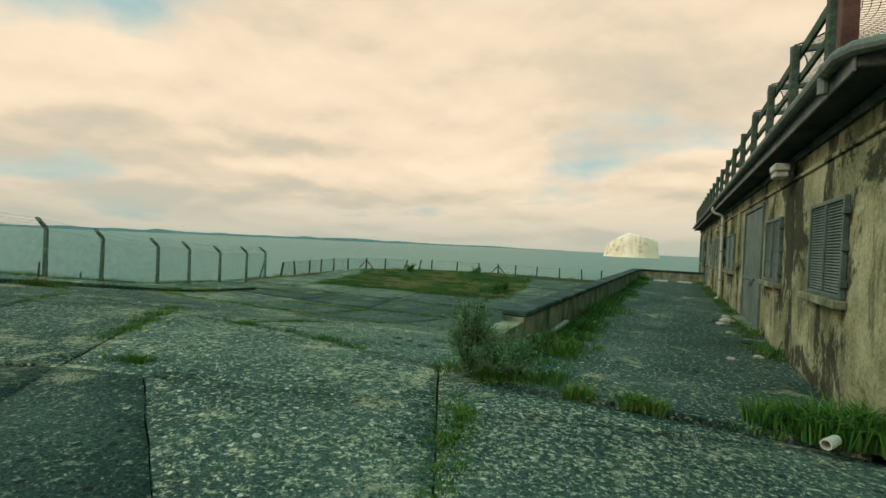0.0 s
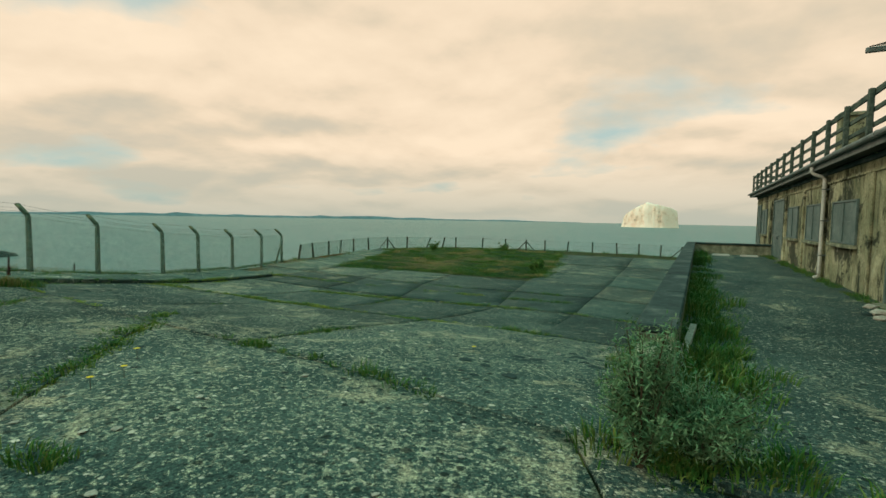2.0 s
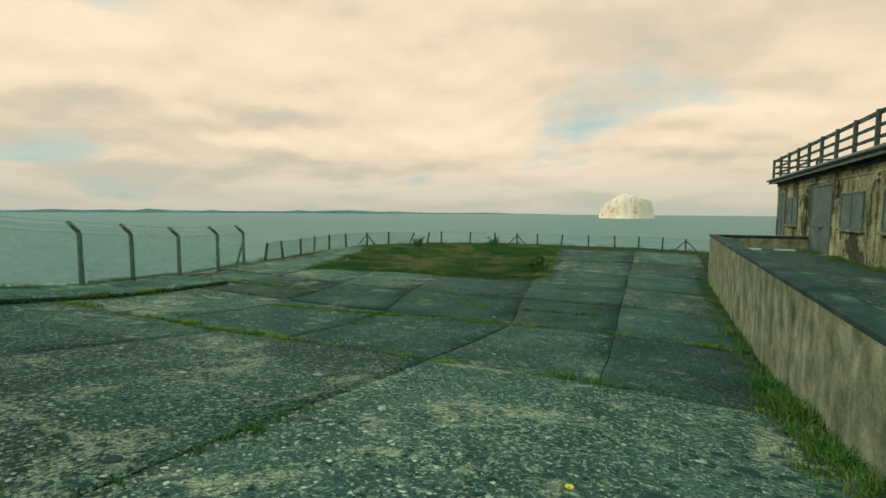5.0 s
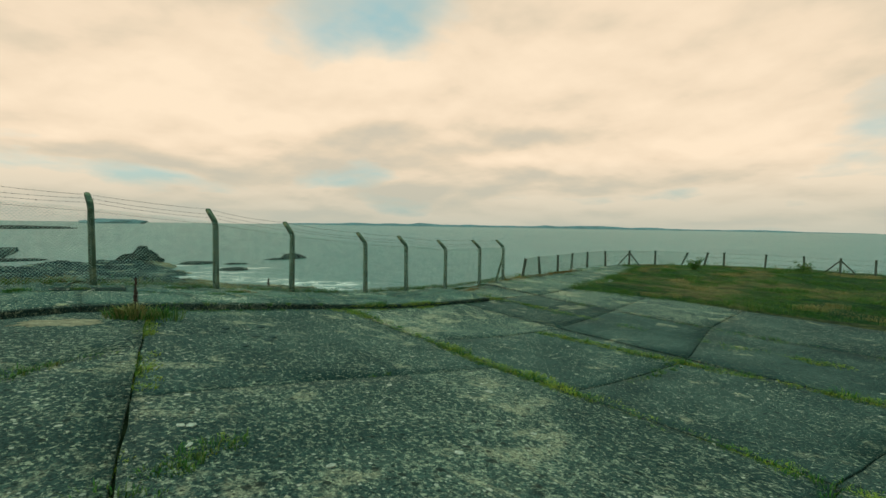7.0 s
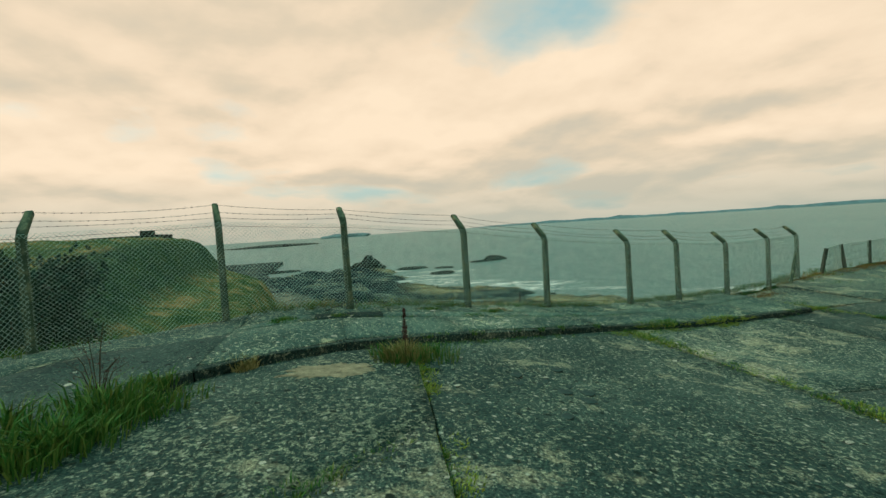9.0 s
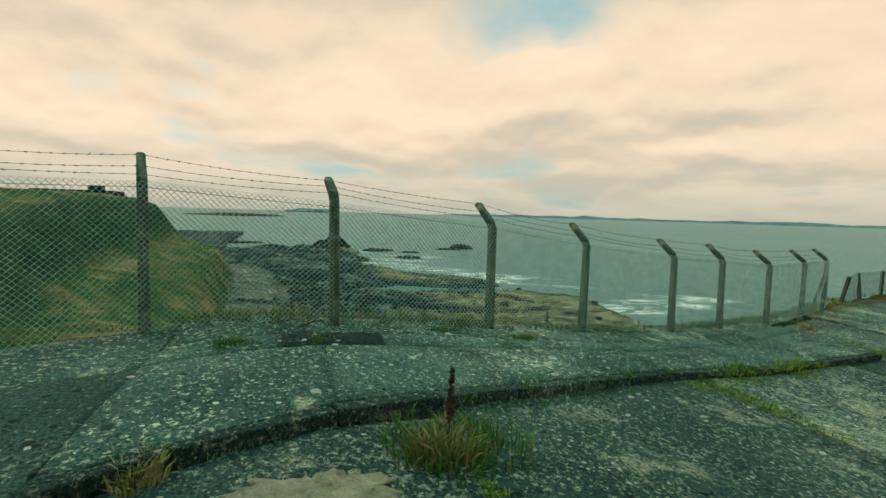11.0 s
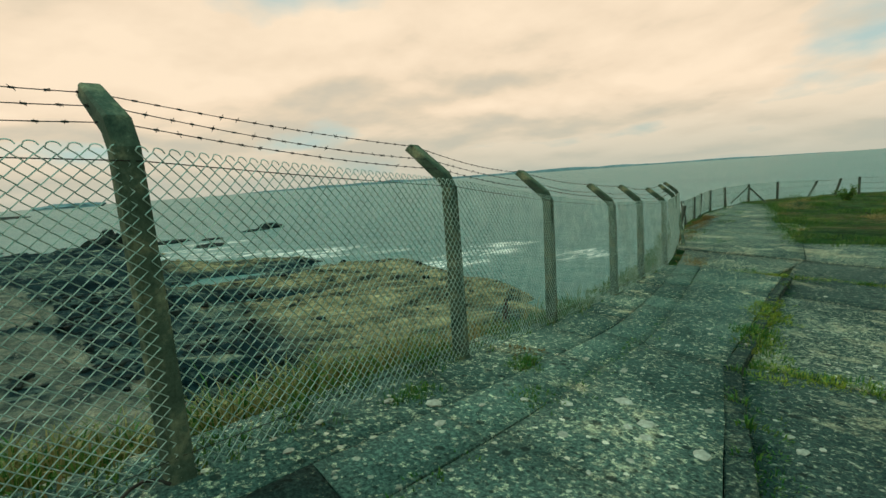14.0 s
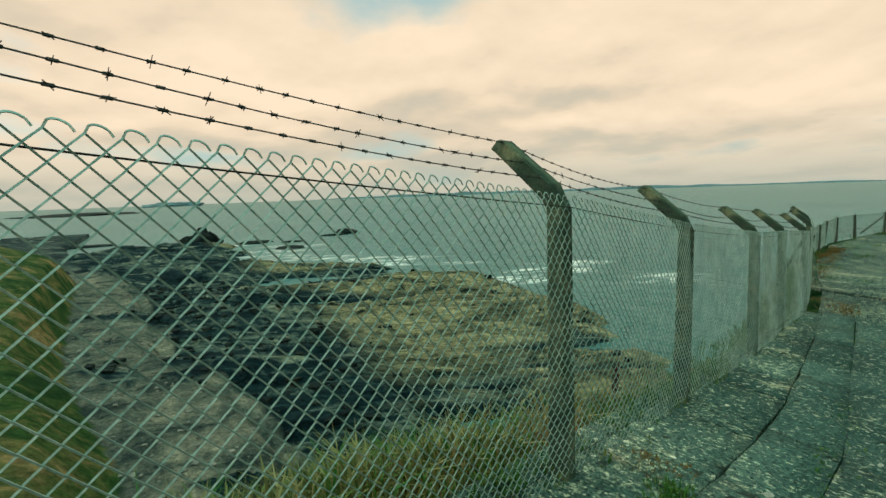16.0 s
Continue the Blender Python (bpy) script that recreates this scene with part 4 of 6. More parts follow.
# ---- concrete apron ----
def clip(poly, a, b):
    """The part of a convex outline to the left of the line from a to b."""
    out = []
    side = lambda p: (b[0] - a[0]) * (p[1] - a[1]) - (b[1] - a[1]) * (p[0] - a[0])
    for p, q in zip(poly, poly[1:] + poly[:1]):
        sp, sq = side(p), side(q)
        if sp >= 0:
            out.append(p)
        if sp * sq < 0:
            s = sp / (sp - sq)
            out.append((p[0] + s * (q[0] - p[0]), p[1] + s * (q[1] - p[1])))
    return out


def split(polys, a, b, where=lambda c: True):
    done = []
    for p in polys:
        c = (sum(v[0] for v in p) / len(p), sum(v[1] for v in p) / len(p))
        cuts = [clip(p, a, b), clip(p, b, a)] if where(c) else [p]
        done += [q for q in cuts if len(q) > 2]
    return done


def slab(poly, parent, rnd, gap=0.012, lift=None, tone=None, wear=None):
    """One cast slab: follows the fall of the ground, with worn, uneven edges."""
    cx, cy = sum(p[0] for p in poly) / len(poly), sum(p[1] for p in poly) / len(poly)
    small = []
    for x, y in poly:
        d = math.hypot(x - cx, y - cy)
        small.append((x + (cx - x) / d * gap, y + (cy - y) / d * gap))
    bm = bmesh.new()
    f = bm.faces.new([bm.verts.new((x, y, 0)) for x, y in small])
    f.normal_update()
    if f.normal.z < 0:
        bmesh.ops.reverse_faces(bm, faces=[f])
    xs, ys = [p[0] for p in poly], [p[1] for p in poly]
    step = 0.55 if cy < 14 else 1.1
    for axis, vals in ((0, np.arange(min(xs) + step / 2, max(xs), step)), (1, np.arange(min(ys) + step / 2, max(ys), step))):
        for v in vals:
            no = (1, 0, 0) if axis == 0 else (0, 1, 0)
            co = (v, 0, 0) if axis == 0 else (0, v, 0)
            bmesh.ops.bisect_plane(bm, geom=bm.verts[:] + bm.edges[:] + bm.faces[:], plane_co=co, plane_no=no)
    uneven = 1.0 if lift is None else 0.25
    dz, tx, ty = uneven * rnd.uniform(-0.012, 0.012), uneven * rnd.uniform(-0.004, 0.004), uneven * rnd.uniform(-0.004, 0.004)
    rim = {v for ed in bm.edges if ed.is_boundary for v in ed.verts}
    add = gz if lift is None else (lambda x, y: gz(x, y) + lift)
    for v in bm.verts:
        x, y = v.co.x, v.co.y
        if v in rim:
            n = noise.noise_vector(Vector((x * 2.3, y * 2.3, 1.0)))
            v.co.x += 0.025 * n.x
            v.co.y += 0.025 * n.y
        v.co.z = add(x, y) + dz + tx * (x - cx) + ty * (y - cy) + 0.008 * noise.noise(Vector((x, y, 4))) - (0.003 if v in rim else 0)
    r = bmesh.ops.extrude_edge_only(bm, edges=[ed for ed in bm.edges if ed.is_boundary])
    for v in r["geom"]:
        if isinstance(v, bmesh.types.BMVert):
            v.co.z -= 0.14
    bmesh.ops.recalc_face_normals(bm, faces=bm.faces)
    for fc in bm.faces:
        fc.smooth = fc.normal.z > 0.5
    ob = part("slab", bm, CONCRETE, parent)
    ob["tone"], ob["wear"] = tone if tone is not None else rnd.uniform(-0.1, 0.16), wear if wear is not None else rnd.choice((-0.6, -0.2, 0.0, 0.4))
    return ob


def apron():
    rnd = random.Random(11)
    ap = thing("apron", (-9, 10, -0.4), "wide apron of cracked weathered concrete slabs with grassy joints", "pavement", kind="structure")
    rows = [
        (6.2, 11.65, [(-2.4, -2.4), (-6.75, -7.25), (-10.9, -11.6), (-15.75, -17.5)]),
        (11.65, 16.2, [(-2.4, -2.4), (-4.75, -4.98), (-7.3, -7.35), (-10.2, -10.9), (-13.6, -14.2), (-17.5, -18.35)]),
        (16.2, 20.6, [(-2.4, -2.4), (-4.98, -5.27), (-7.35, -8.35), (-10.9, -12.5), (-14.2, -15.6), (-18.35, -19.2)]),
        (20.6, 25.4, [(-2.4, -2.4), (-5.27, -5.5), (-8.35, -9.3), (-12.5, -13.6), (-15.6, -17.2), (-19.0, -20.3), (-22.2, -24.1)]),
        (25.4, 30.6, [(-2.4, -2.4), (-5.5, -5.8), (-9.3, -9.9)]), (30.6, 36.0, [(-2.2, -2.2), (-5.8, -6.0), (-9.9, -10.8)]), (36.0, 43.5, [(-2.2, -2.2), (-6.0, -6.4), (-10.8, -12.0)]),
        (25.4, 30.6, [(-17.2, -19.5), (-20.3, -22.6), (-24.1, -25.0)]), (30.6, 36.0, [(-22.0, -24.6), (-25.6, -25.9)])]
    brow = lambda x: 5.9 - 0.115 * (x + 4.2)  # the joint along the top of the slope
    for y0, y1, edges in rows:
        for (r0, r1), (l0, l1) in zip(edges, edges[1:]):
            low = (brow(r0), brow(l0)) if y0 == 6.2 else (y0, y0)
            look_of = {(6.2, -2.4): (0.08, 0.2), (6.2, -6.75): (-0.06, 0.45), (6.2, -10.9): (-0.15, 0.0)}.get((y0, r0), (0.1, 0.4) if y0 > 20 and r0 < -15 else (None, None))
            slab([(r0, low[0]), (r1, y1), (l1, y1), (l0, low[1])], ap, rnd, 0.014, None, *look_of)
    slab([(-19.0, 17.75), (-19.0, 20.5), (-21.9, 20.5), (-20.9, 17.75)], ap, rnd, 0.012, None, 0.1, 0.4)
    terrace = [[(-15.5, 7.2), (-15.3, 6.2), (-14.75, 5.15), (-14.45, 4.75), (-12.36, 3.72), (-7.0, 1.2), (-5.0, -4.0), (7.0, -4.0), (7.0, 5.38), (-1.72, 5.38), (-2.2, 5.67)]]
    terrace = split(terrace, (-6.6, 4.1), (-8.5, 6.05))
    terrace = split(terrace, (-10.8, 4.9), (-12.4, 6.4), lambda c: c[0] < -8)
    terrace = split(terrace, (-5.8, 2.83), (-1.9, 4.25), lambda c: c[0] > -7)
    terrace = split(terrace, (-1.9, 4.1), (-1.18, 2.6), lambda c: c[0] > -7)
    terrace = split(terrace, (2.6, 2.0), (2.6, 3.0), lambda c: c[0] > 0)
    terrace = split(terrace, (-5.0, 3.46), (-2.3, 1.83), lambda c: -7 < c[0] < 1.5 and c[1] < 2.6)
    for p in terrace:
        cx, cy = sum(v[0] for v in p) / len(p), sum(v[1] for v in p) / len(p)
        slab(p, ap, rnd, 0.014, None, *((-0.25, -0.8) if cx < -11 else (-0.16, 0.35) if cx < -7.5 else (-0.22, -0.4) if cx < -1 and cy < 1.6 else (0.06, 0.35)))
    # raised strip beside the fence, with a row of edging slabs under the mesh
    ky = lambda y: float(np.interp(y, [p[1] for p in KERB], [p[0] for p in KERB])) - 0.16
    sy = lambda y: float(np.interp(y, [3.0, 4.54, 5.97, 8.37, 11.3, 17.7], [-15.8, -16.48, -17.02, -17.5, -18.2, -20.3]))
    fy = lambda y: float(np.interp(y, [4.3, 6.47, 8.9, 10.96, 13.6, 15.47, 17.75], [-18.35, -18.25, -18.95, -19.55, -20.25, -20.75, -21.3]))
    strip = thing("fence_strip", (-17, 9, 0), "raised concrete path strip beside the fence", "pavement", kind="structure")
    ys = [4.72, 6.3, 8.1, 11.0, 15.8, 17.6]
    for ya, yb in zip(ys, ys[1:]):
        slab([(ky(ya), ya), (ky(yb), yb), (sy(yb), yb), (sy(ya), ya)], strip, rnd, 0.003, 0.1, rnd.uniform(0.25, 0.36), rnd.uniform(-0.25, 0.0))
    slab([(-14.55, 4.72), (-16.45, 4.72), (-15.9, 3.2), (-14.3, 2.2), (-12.4, 3.6)], strip, rnd, 0.003, 0.1)
    slab([(-12.35, 3.5), (-14.2, 2.1), (-12.2, 0.4), (-8.0, -0.6), (-7.2, 1.0)], strip, rnd, 0.003, 0.1)
    slab([(-14.3, 2.2), (-15.9, 3.2), (-16.5, 4.73), (-18.38, 4.74), (-18.2, 4.4), (-16.95, 2.2), (-15.1, 1.0)], strip, rnd, 0.003, 0.085, 0.2, -0.2)
    y = 4.72
    edge_in = lambda v: sy(v) - 0.5
    while y < 17.2:
        yb = y + rnd.uniform(0.85, 1.25)
        slab([(sy(y) - 0.012, y), (sy(yb) - 0.012, yb), (edge_in(yb), yb), (edge_in(y), y)], strip, rnd, 0.003, 0.099, -0.35 if 5.6 < y < 6.5 else rnd.uniform(0.35, 0.5), -0.45)
        y = yb
    y = 4.75
    while y < 17.2:
        yb = y + rnd.uniform(0.5, 1.6)
        slab([(edge_in(y) - 0.008, y), (edge_in(yb) - 0.008, yb), (fy(yb) - 0.05, yb), (fy(y) - 0.05, y)], strip, rnd, 0.004, 0.094, rnd.uniform(0.25, 0.45), 0.0)
        y = yb
    kerb = thing("kerb", (-16, 9, 0), "worn dark concrete kerb edging the path strip", "kerb", kind="structure")
    for (xa, ya), (xb, yb) in zip(KERB, KERB[1:]):
        n = max(1, round(math.hypot(xb - xa, yb - ya) / 1.0))
        for k in range(n):
            p, q = Vector((xa + (xb - xa) * k / n, ya + (yb - ya) * k / n, 0)), Vector((xa + (xb - xa) * (k + 1) / n, ya + (yb - ya) * (k + 1) / n, 0))
            d = (q - p).normalized()
            side = Vector((d.y, -d.x, 0)) * -0.075
            bm = bmesh.new()
            vs = []
            for at in (p + d * 0.008, q - d * 0.008):
                for s in (-1, 1):
                    for h in (-0.2, 0.098):
                        c = at + side * s + side
                        vs.append(bm.verts.new((c.x, c.y, gz(at.x, at.y) + h + rnd.uniform(-0.006, 0.004))))
            for idx in ((0, 1, 3, 2), (4, 6, 7, 5), (0, 4, 5, 1), (2, 3, 7, 6), (1, 5, 7, 3), (0, 2, 6, 4)):
                bm.faces.new([vs[i] for i in idx])
            bmesh.ops.recalc_face_normals(bm, faces=bm.faces)
            bmesh.ops.bevel(bm, geom=bm.edges[:], offset=0.009, segments=1, affect="EDGES")
            part("kerb_stone", bm, CONCRETE, kerb)["tone"] = -0.38


apron()


# ---- fences ----
def post_z(x, y):
    return top_z(x, y)


def cranked_post(drop=0.0):
    """Concrete post, chamfered, its top third bent outwards (-x)."""
    bm = bmesh.new()
    rings = []
    for x, z, w in ((0, -0.3, 0.062), (0, 1.53, 0.054), (-0.05, 1.63, 0.054), (-0.36, 1.9 - drop, 0.047), (-0.40, 1.915 - drop, 0.038)):
        ring = []
        lean = 0.0 if z < 1.6 else 0.75
        for k in range(8):
            big, less = w, w * 0.74
            ux, uy = ((big, less), (less, big), (-less, big), (-big, less), (-big, -less), (-less, -big), (less, -big), (big, -less))[k]
            ring.append(bm.verts.new((x + ux * math.cos(lean), uy, z + ux * math.sin(lean))))
        rings.append(ring)
    for r0, r1 in zip(rings, rings[1:]):
        for k in range(8):
            bm.faces.new((r0[k], r0[(k + 1) % 8], r1[(k + 1) % 8], r1[k]))
    bm.faces.new(rings[0][::-1])
    bm.faces.new(rings[-1])
    for f in bm.faces:
        f.smooth = False
    return mesh_from("post", bm, POST_CONC)


def prism(verts, faces, p, q, r):
    """Adds thin three-sided bars from points p to q (arrays)."""
    d = q - p
    d /= np.linalg.norm(d, axis=1, keepdims=True)
    u = np.cross(d, [0.31, 0.2, 0.93])
    u /= np.linalg.norm(u, axis=1, keepdims=True)
    v = np.cross(d, u)
    base = sum(len(a) for a in verts)
    n = len(p)
    ring = [r * (math.cos(2.094 * k) * u + math.sin(2.094 * k) * v) for k in range(3)]
    verts.append(np.stack([p + ring[0], p + ring[1], p + ring[2], q + ring[0], q + ring[1], q + ring[2]], 1).reshape(-1, 3))
    i = base + 6 * np.arange(n)
    for a, b in ((0, 1), (1, 2), (2, 0)):
        faces.append(np.stack([i + a, i + b, i + b + 3, i + a + 3], -1))


def chain_panel(p0, p1, heights, rng, gauge=0.0031):
    """Diamond mesh of bent wires between two posts, with twisted loops along the top."""
    a, b = np.array(p0, float), np.array(p1, float)
    run = b - a
    length = math.hypot(run[0], run[1])
    out = np.array([-run[1], run[0], 0]) / length
    half, height = 0.034, max(heights)
    cols, rows = int(length / half), 2 * int(height / half / 2)
    verts, faces = [], []
    s = np.arange(cols + 1) / cols
    jj = np.arange(rows + 1)
    belly = rng.uniform(-0.03, 0.03)
    for c in range(cols):
        odd = (jj + c) % 2
        ss = s[c] + odd * (s[1] - s[0])
        z = 0.02 + jj * (height / rows) * (heights[0] + (heights[1] - heights[0]) * s[c]) / height
        bulge = 0.012 * np.sin(9 * ss + 3 * z) + belly * np.sin(np.pi * ss) * np.sin(np.pi * z / height)
        pts = a + run * ss[:, None] + out * (bulge + 0.0025 * (1 - 2 * odd))[:, None]
        pts[:, 2] += z
        if odd[-1] == 0 and c % 2 == 0:
            arc = np.linspace(0, 1, 7)[1:, None]
            pts = np.vstack([pts, pts[-1] + run / cols * 1.5 * arc + np.array([0, 0, 0.024]) * np.sqrt(np.maximum(1 - (2 * arc - 1) ** 2, 0)) * (1 - 0.3 * arc)])
        elif odd[-1] == 0:
            pts = np.vstack([pts, pts[-1] + run / cols * 0.2 + [0, 0, 0.02]])
        prism(verts, faces, pts[:-1], pts[1:], gauge)
    return np.concatenate(verts), np.concatenate(faces)


def strand(points, r, sag, barbs, rng):
    """A stretched wire, with barbs if wanted."""
    verts, faces = [], []
    for p, q in zip(points, points[1:]):
        p, q = np.array(p, float), np.array(q, float)
        s = np.linspace(0, 1, 9)[:, None]
        pts = p + (q - p) * s
        pts[:, 2] -= (sag * 4 * s * (1 - s))[:, 0] * rng.uniform(0.4, 1.3)
        prism(verts, faces, pts[:-1], pts[1:], r)
        if barbs:
            n = int(np.linalg.norm(q - p) / 0.11)
            t = (np.arange(n) + 0.5 + rng.uniform(-0.1, 0.1, n)) / n
            at = np.stack([np.interp(t, s[:, 0], pts[:, k]) for k in range(3)], -1)
            for _ in range(3):
                d = rng.normal(size=(n, 3)) * 0.006 + np.sign(rng.normal(size=(n, 3))) * 0.005
                prism(verts, faces, at - d, at + d, 0.0016)
            al = (q - p) / np.linalg.norm(q - p) * 0.012
            prism(verts, faces, at - al, at + al, r * 2.0)
    return np.concatenate(verts), np.concatenate(faces)


def mesh_part(name, vf, mat, parent, label=""):
    v, f = vf
    ob = new(name, pydata(name, v - np.array(base_of(parent)), f, mat))
    ob.parent = parent
    if label:
        ob["label"] = label
    return ob


def security_fence():
    rng = np.random.RandomState(5)
    fe = thing("chain_link_fence", (-19, 9, 0), "tall chain-link fence on bent concrete posts topped with barbed wire", "fence")
    me, low = cranked_post(), cranked_post(0.08)
    n = len(POSTS)
    place, arms = [], []
    for i, (x, y) in enumerate(POSTS):
        a, b = POSTS[max(i - 1, 0)], POSTS[min(i + 1, n - 1)]
        turn = math.atan2(b[1] - a[1], b[0] - a[0]) - math.pi / 2
        if i == 1:
            turn = 0.15
        z = post_z(x, y) - (0.14 if i == 2 else 0.0)
        tallness = 1.12 if i == 2 else 1.0
        place.append((x, y, z))
        ob = piece("post", low if i == 3 else me, fe, (x, y, z), turn)
        ob.rotation_euler = (rng.uniform(-0.012, 0.012), rng.uniform(-0.012, 0.012), turn)
        ob.scale = (1, 1, tallness)
        arms.append([Vector((x, y, z)) + Matrix.Rotation(turn, 3, "Z") @ Vector((lx, 0, lz * tallness - (dz if i == 3 else 0))) for lx, lz, dz in ((-0.09, 1.7, 0.055), (-0.2, 1.79, 0.06), (-0.34, 1.915, 0.105))])
    for i in range(n - 1):
        off = 0.062
        (x0, y0, z0), (x1, y1, z1) = place[i], place[i + 1]
        d = math.hypot(x1 - x0, y1 - y0)
        nx, ny = (y1 - y0) / d * off, -(x1 - x0) / d * off
        tall = [1.78 if k == 2 else 1.49 if k == 3 else 1.56 for k in (i, i + 1)]
        mesh_part("mesh_panel", chain_panel((x0 + nx, y0 + ny, z0), (x1 + nx, y1 + ny, z1), tall, rng), WIRE, fe, "grey-green galvanised diamond mesh")
        for h in (0.12, 1.0):
            rise = (h, h) if h < 0.5 else (tall[0] - 0.02, tall[1] - 0.02)
            part("line_wire", tube(bmesh.new(), [(x0 + nx + (x1 - x0) * s, y0 + ny + (y1 - y0) * s, z0 + (z1 - z0) * s + rise[0] + (rise[1] - rise[0]) * s - 0.03 * s * (1 - s)) for s in (0, 0.25, 0.5, 0.75, 1)], 0.0026, 4), OLD_WIRE, fe)
    for k in range(3):
        mesh_part("barbed_wire", strand([a[k] for a in arms], 0.0028, 0.045, True, rng), OLD_WIRE, fe, "dark rusty barbed wire")
    x, y, z = place[-1]
    for dx, dy in ((0.75, -1.2), (-0.95, 0.9)):
        part("brace", tube(bmesh.new(), [(x, y, z + 1.25), (x + dx, y + dy, post_z(x + dx, y + dy) - 0.1)], 0.05, 6), POST_CONC, fe)
    return fe


security_fence()

FAR_POSTS = [(-24.1, 24.9, 12), (-24.8, 27.0, -8), (-25.4, 29.2, 0), (-26.0, 31.2, 4), (-26.3, 33.2, 0), (-26.3, 35.2, -3), (-25.9, 37.4, 0), (-25.0, 39.2, 0), (-23.9, 40.8, 24), (-22.9, 42.0, 14), (-22.0, 43.0, 0),
             (-19.9, 44.4, 3), (-17.9, 45.4, -4), (-16.1, 45.9, 0), (-14.4, 46.2, 0), (-12.4, 46.5, 5), (-10.2, 46.6, 0), (-8.1, 46.5, -3), (-6.3, 46.2, 0), (-4.6, 45.9, 2), (-3.0, 45.5, 0), (-1.2, 45.2, 0), (0.6, 44.9, 4)]


def far_fence():
    rng = np.random.RandomState(9)
    fe = thing("wire_fence", (-17, 43, -1.3), "low grey timber post and wire fence at the cliff edge", "fence")
    me = mesh_from("post", boxed(-0.055, 0.055, -0.055, 0.055, -0.3, 1.0, 0.012), TIMBER)
    tops = []
    for x, y, lean in FAR_POSTS:
        z = gz(x, y) - 0.05
        ob = piece("post", me, fe, (x, y, z), rng.uniform(-0.3, 0.3))
        ob.rotation_euler = (0, radians(lean), 0)
        tops.append((x + math.sin(radians(lean)) * 0.9, y, z + 0.95))
    for k in (6, 13, 20):
        x, y, _ = FAR_POSTS[k]
        z = gz(x, y)
        for s in (-1, 1):
            part("strut", tube(bmesh.new(), [(x, y, z + 0.8), (x + s * 0.95, y - s * 0.1, z - 0.15)], 0.045, 6), TIMBER, fe)
    for h in (0.0, -0.3, -0.62):
        mesh_part("wire", strand([(x, y, z + h) for x, y, z in tops], 0.006, 0.05, False, rng), OLD_WIRE, fe)
    for k in range(8):
        (x0, y0, z0), (x1, y1, z1) = tops[k], tops[k + 1]
        mesh_part("mesh_panel", chain_panel((x0, y0, z0 - 0.98), (x1, y1, z1 - 0.98), [0.98, 0.98], rng, 0.0045), WIRE, fe, "grey-green galvanised diamond mesh")
    return fe


far_fence()


# ---- plants ----
def blades(spots, rng):
    """Bent grass blades. Spots: x, y, z, how many, height, spread, lean."""
    vs, fs, count = [], [], 0
    for x, y, z, n, h, spread, lean in spots:
        an, rr = rng.uniform(0, 2 * np.pi, n), spread * np.sqrt(rng.uniform(0, 1, n))
        base = np.stack([x + rr * np.cos(an), y + rr * np.sin(an), np.full(n, z)], -1)
        hh = h * rng.uniform(0.45, 1.1, n)
        tilt = an + rng.uniform(-1, 1, n)
        ln = lean * rng.uniform(0.2, 1.2, n) * hh
        side = rng.uniform(0, 2 * np.pi, n)
        w = np.minimum(0.005 + 0.008 * hh, 0.008) * rng.uniform(0.6, 1.3, n)
        sv = np.stack([np.cos(side) * w, np.sin(side) * w, 0 * w], -1)
        mid = base + np.stack([np.cos(tilt) * ln * 0.3, np.sin(tilt) * ln * 0.3, hh * 0.6], -1)
        tip = base + np.stack([np.cos(tilt) * ln, np.sin(tilt) * ln, hh * (1 - 0.25 * lean)], -1)
        vs.append(np.stack([base - sv, base + sv, mid + sv * 0.8, mid - sv * 0.8, tip], 1).reshape(-1, 3))
        i = count + 5 * np.arange(n)
        fs += np.stack([i, i + 1, i + 2, i + 3], -1).tolist() + np.stack([i + 3, i + 2, i + 4], -1).tolist()
        count += 5 * n
    return np.concatenate(vs), fs


def grass(name, spots, mat, label, seed):
    v, f = blades(spots, np.random.RandomState(seed))
    ob = new(name, pydata(name, v, f, mat))
    return tagged(ob, label, "grass", kind="stuff")


def along(line, rng, per_metre, height, width, count=26, keep=0.75, lean=0.7, up=top_z):
    """Tufts along a line of points, with gaps."""
    out = []
    for (xa, ya), (xb, yb) in zip(line, line[1:]):
        n = max(1, int(math.hypot(xb - xa, yb - ya) * per_metre))
        for k in range(n):
            s = (k + rng.uniform()) / n
            x, y = xa + (xb - xa) * s, ya + (yb - ya) * s
            gapv = noise.noise(Vector((x * 0.8, y * 0.8, 2.0)))
            if 0.5 + 0.9 * gapv > 1 - keep:
                x, y = x + rng.normal() * width, y + rng.normal() * width
                size = (0.6 + 0.8 * max(0, gapv + 0.3)) * rng.uniform(0.6, 1.3)
                out.append((x, y, up(x, y) - 0.03, int(count * rng.uniform(0.6, 1.4)), height * size, width * rng.uniform(0.8, 2.2), lean))
    return out


